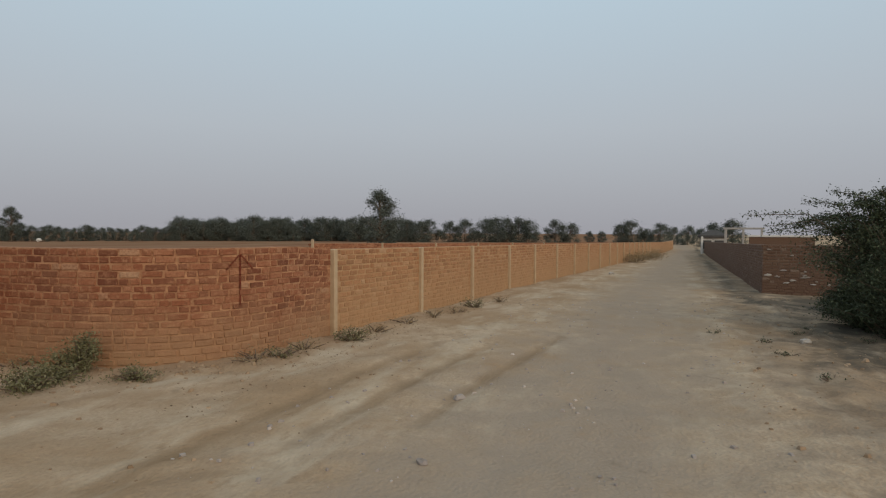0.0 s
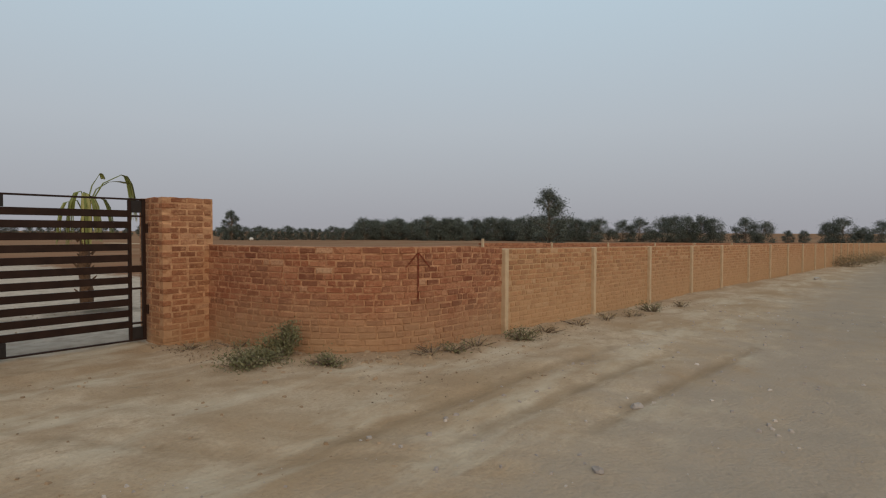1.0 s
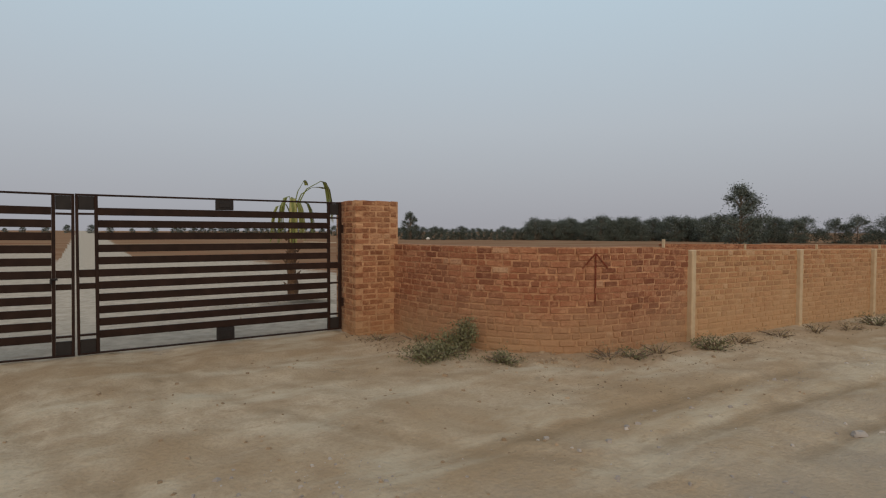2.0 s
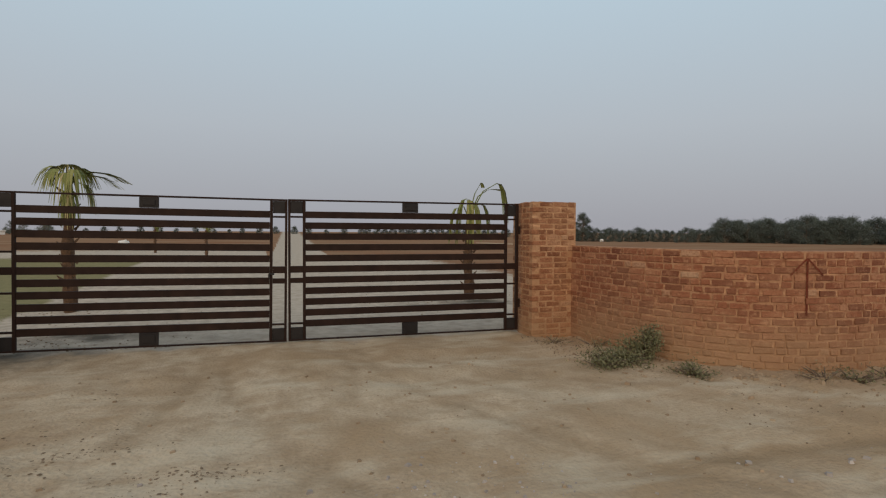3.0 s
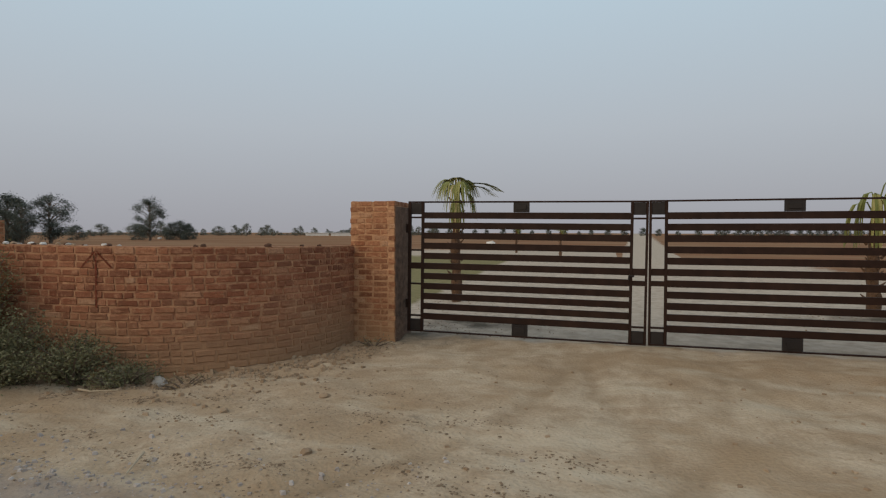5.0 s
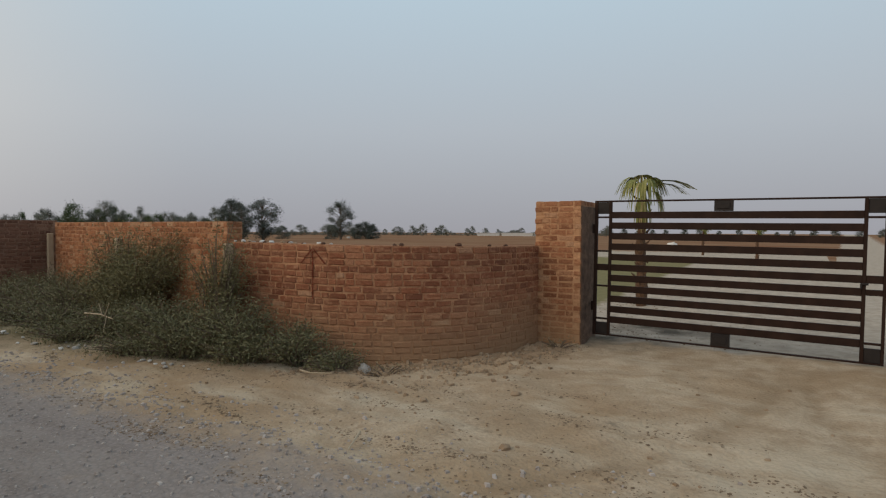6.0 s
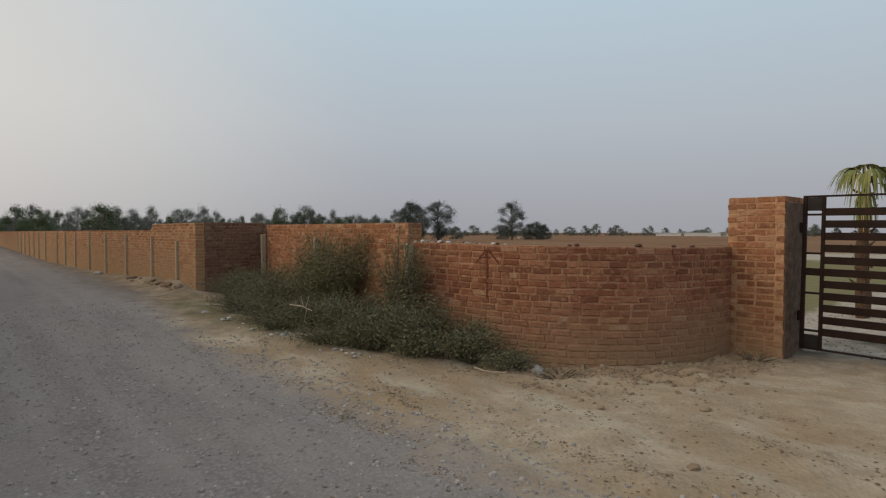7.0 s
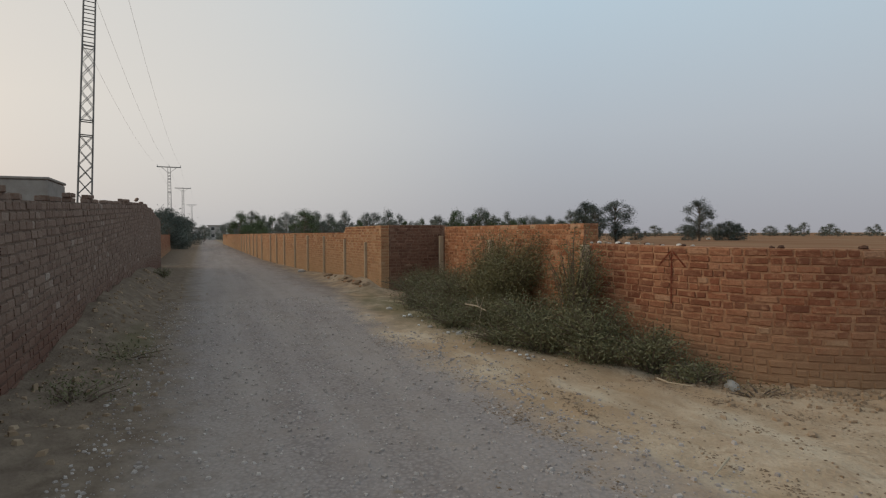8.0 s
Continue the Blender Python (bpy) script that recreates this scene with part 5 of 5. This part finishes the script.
# ---- branches and scraps ----
def dead_branch(pts, twigs, label):
    bm = bmesh.new()
    tube(bm, pts, [0.011 - 0.006 * k / (len(pts) - 1) for k in range(len(pts))], 6)
    for a, b in twigs:
        tube(bm, [a, b], [0.007, 0.003], 5)
    return tagged(part("dead_branch", bm, M_TWIG), label, "branch")


g = gz(-7.9, -3.95)
dead_branch([(-8.6, -4.0, g + 0.42), (-8.1, -4.05, g + 0.45), (-7.7, -4.1, g + 0.43)], [((-7.95, -4.08, g + 0.44), (-7.75, -4.12, g + 0.62)), ((-7.9, -4.08, g + 0.44), (-7.95, -4.1, g + 0.24)), ((-8.0, -4.08, g + 0.45), (-8.0, -4.12, g + 0.6))], "bare pale forked branch caught in the scrub")
g = gz(-4.9, -3.4)
dead_branch([(-5.15, -3.5, g + 0.02), (-4.95, -3.55, g + 0.03), (-4.7, -3.5, g + 0.05)], [], "short dry branch on the ground beside the scrub")
g = gz(-3.2, -4.9)
dead_branch([(-3.36, -4.6, g + 0.02), (-3.2, -4.9, g + 0.02)], [], "short pale stick lying on the road edge")
for k, (x, y, s, m) in enumerate(((-4.75, -2.95, 0.1, M_SCRAP), (-5.35, -2.9, 0.1, M_GREYCEM), (-8.3, -4.25, 0.06, M_SCRAP), (-7.0, -4.15, 0.05, M_SCRAP), (-9.2, -4.35, 0.05, M_SCRAP), (-11.5, -4.3, 0.07, M_SCRAP), (4.7, -5.9, 0.06, M_STONE), (3.2, -6.2, 0.045, M_STONE), (-2.4, -4.2, 0.05, M_CLOD), (-3.5, -3.6, 0.045, M_CLOD), (-2.9, -3.0, 0.05, M_CLOD), (-1.9, -5.3, 0.05, M_CLOD), (9.0, -9.4, 0.08, M_SCRAP), (-15.2, -3.75, 0.12, M_CLOD), (-15.9, -3.8, 0.14, M_CLOD), (-16.6, -3.85, 0.1, M_CLOD), (-23.5, -4.1, 0.16, M_SCRAP), (24.5, -5.3, 0.14, M_SCRAP))):
    lump("ground_scrap", x, y, gz(x, y) - s * 0.2, s, m, 400 + k, "pale scrap lying on the dusty ground" if m is M_SCRAP else "rough clod lying on the dusty ground", "scrap" if m is M_SCRAP else "clod")


# ---- far buildings ----
def house(x, y, w, d, h, turn, label, storeys=1, wall=M_WHITE, roof=M_GREYCEM, hip=0.0):
    root = empty("house", (x, y, float(slope(x)) - 0.1), turn)
    bm = bmesh.new()
    box(bm, (-w / 2, -d / 2, 0), (w / 2, d / 2, h))
    part("wall", bm, wall, root)
    bm = bmesh.new()
    box(bm, (-w / 2 - 0.3, -d / 2 - 0.3, h + 0.004), (w / 2 + 0.3, d / 2 + 0.3, h + 0.3), 0.04)
    if hip:
        ring = [bm.verts.new((i * (w / 2 + 0.25) * q, j * (d / 2 + 0.25) * q, h + 0.304 + z)) for q, z in ((1.0, 0.0), (0.25, hip)) for i, j in ((-1, -1), (1, -1), (1, 1), (-1, 1))]
        for k in range(4):
            bm.faces.new((ring[k], ring[(k + 1) % 4], ring[4 + (k + 1) % 4], ring[4 + k]))
        bm.faces.new(ring[4:])
    part("roof", bm, roof, root)
    n = max(2, int(w / 3))
    for f in range(storeys if h / storeys > 1.6 else 0):
        for k in range(n):
            cx = -w / 2 + w * (k + 0.5) / n
            z = h / storeys * f - max(0.0, 2.4 - h / storeys)
            bm = bmesh.new()
            box(bm, (cx - 0.6, -d / 2 - 0.06, z + 1.0), (cx + 0.6, -d / 2 - 0.004, z + 2.2), 0.02)
            win = part("window", bm, M_WHITE, root)
            bm = bmesh.new()
            box(bm, (cx - 0.5, -d / 2 - 0.08, z + 1.1), (cx + 0.5, -d / 2 - 0.064, z + 2.1))
            part("pane", bm, M_ROOF, win)
    return tagged(root, label, "house")


def facing(bearing):
    return -bearing


for b, dist, w, d, h, st in ((-88.7, 190, 5, 6, 4.2, 2), (-87.0, 200, 5, 6, 4.0, 1), (-90.0, 230, 5, 6, 4.0, 1)):
    x, y = polar(b, dist)
    house(x, y, w, d, h, facing(b), "pale plastered two-storey house far down the road" if st == 2 else "low pale house far down the road", st, M_PALE)
x, y = polar(93.3, 75)
house(x, y, 2.6, 2.2, 1.9, facing(93.3), "small pale hut with a dark overhanging roof", 1, M_PALE, M_ROOF, 0.6)
for b, dist, w in ((-21, 220, 9), (-24.2, 240, 9), (-25.9, 250, 12), (-28.6, 260, 10)):
    x, y = polar(b, dist)
    house(x, y, w, 1.6, 1.1, facing(b), "low white field building out on the plain", 1, M_WHITE, M_WHITE)


for k, (b, dist, size) in enumerate(((33.0, 140, 0.55), (-42.5, 120, 0.4), (-11.5, 62, 0.45))):
    x, y = polar(b, dist)
    lump("white_sack", x, y, float(slope(x)) + 0.15, size, M_WHITE, 500 + k, "small white sack lying out in the field", "sack")
path = bmesh.new()
p, q = Vector((33.0, 78.0, 0)), Vector((48.5, 34.0, 0))
n = Vector((q.y - p.y, p.x - q.x, 0)).normalized()
rows = []
for k in range(25):
    c = p.lerp(q, k / 24)
    w = 0.9 + 0.3 * noise.noise(c * 0.3)
    rows.append([path.verts.new((*(c + n * e * w).xy, float(slope((c + n * e * w).x)) + z)) for e, z in ((-1, 0.0), (-0.8, 0.05), (0.8, 0.05), (1, 0.0))])
for r0, r1 in zip(rows, rows[1:]):
    for k in range(3):
        path.faces.new((r0[k], r0[k + 1], r1[k + 1], r1[k]))
tagged(part("dirt_path", path, M_CONCRETE), "pale raised dirt path across the field", "path", kind="structure")


for b, dist, h in ((-89.8, 150, 3.6), (-88.2, 155, 3.9), (-87.3, 150, 3.4), (-86.0, 150, 4.2), (-85.0, 140, 3.8), (-91.2, 160, 3.8)):
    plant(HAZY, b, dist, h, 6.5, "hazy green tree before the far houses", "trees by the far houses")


def pergola(x, y, turn):
    root = empty("pergola", (x, y, float(slope(x)) - 0.1), turn)
    for px in (-1.55, -0.1, 1.4):
        for py in (-1, 1):
            bm = bmesh.new()
            box(bm, (px - 0.08, py - 0.08, 0), (px + 0.08, py + 0.08, 2.6), 0.02)
            part("column", bm, M_PALE, root)
    for py in (-1, 1):
        bm = bmesh.new()
        box(bm, (-1.75, py - 0.09, 2.604), (1.6, py + 0.09, 2.76), 0.02)
        part("beam", bm, M_PALE, root)
    return tagged(root, "white concrete pergola frame behind the low wall", "pergola")


x, y = polar(95.8, 60)
pergola(x, y, facing(96))
bx, by = polar(98.6, 52)
bm = bmesh.new()
box(bm, (-2.2, -0.3, 0), (2.2, 0.3, 1.75), 0.02)
ob = part("brick_parapet", bm, M_DUSTY)
ob.matrix_basis = pose(bx, by, float(slope(bx)), 0, 0, facing(98))
tagged(ob, "low red brick parapet with a white coping behind the wall", "parapet")
bm = bmesh.new()
box(bm, (-2.3, -0.35, 1.754), (2.3, 0.35, 1.9), 0.02)
part("coping", bm, M_WHITE, ob)
for b, d, h in ((88.8, 120, 4.0), (90.0, 130, 3.4), (91.2, 125, 3.6), (92.3, 110, 3.0), (93.4, 105, 3.8), (94.9, 100, 4.2), (87.7, 140, 3.2), (82.4, 150, 2.6), (83.6, 150, 2.6)):
    plant(BELT, b, d, h, 5.5, "small tree where the road runs out of sight", "trees at the road's end")
bm = bmesh.new()
box(bm, (-0.11, -0.11, -0.2), (0.11, 0.11, 1.9), 0.02)
ob = tagged(part("gate_post", bm, M_WHITE), "pale post at the corner of the far wall", "post")
ob.matrix_basis = pose(70, -10.6, float(slope(70)))
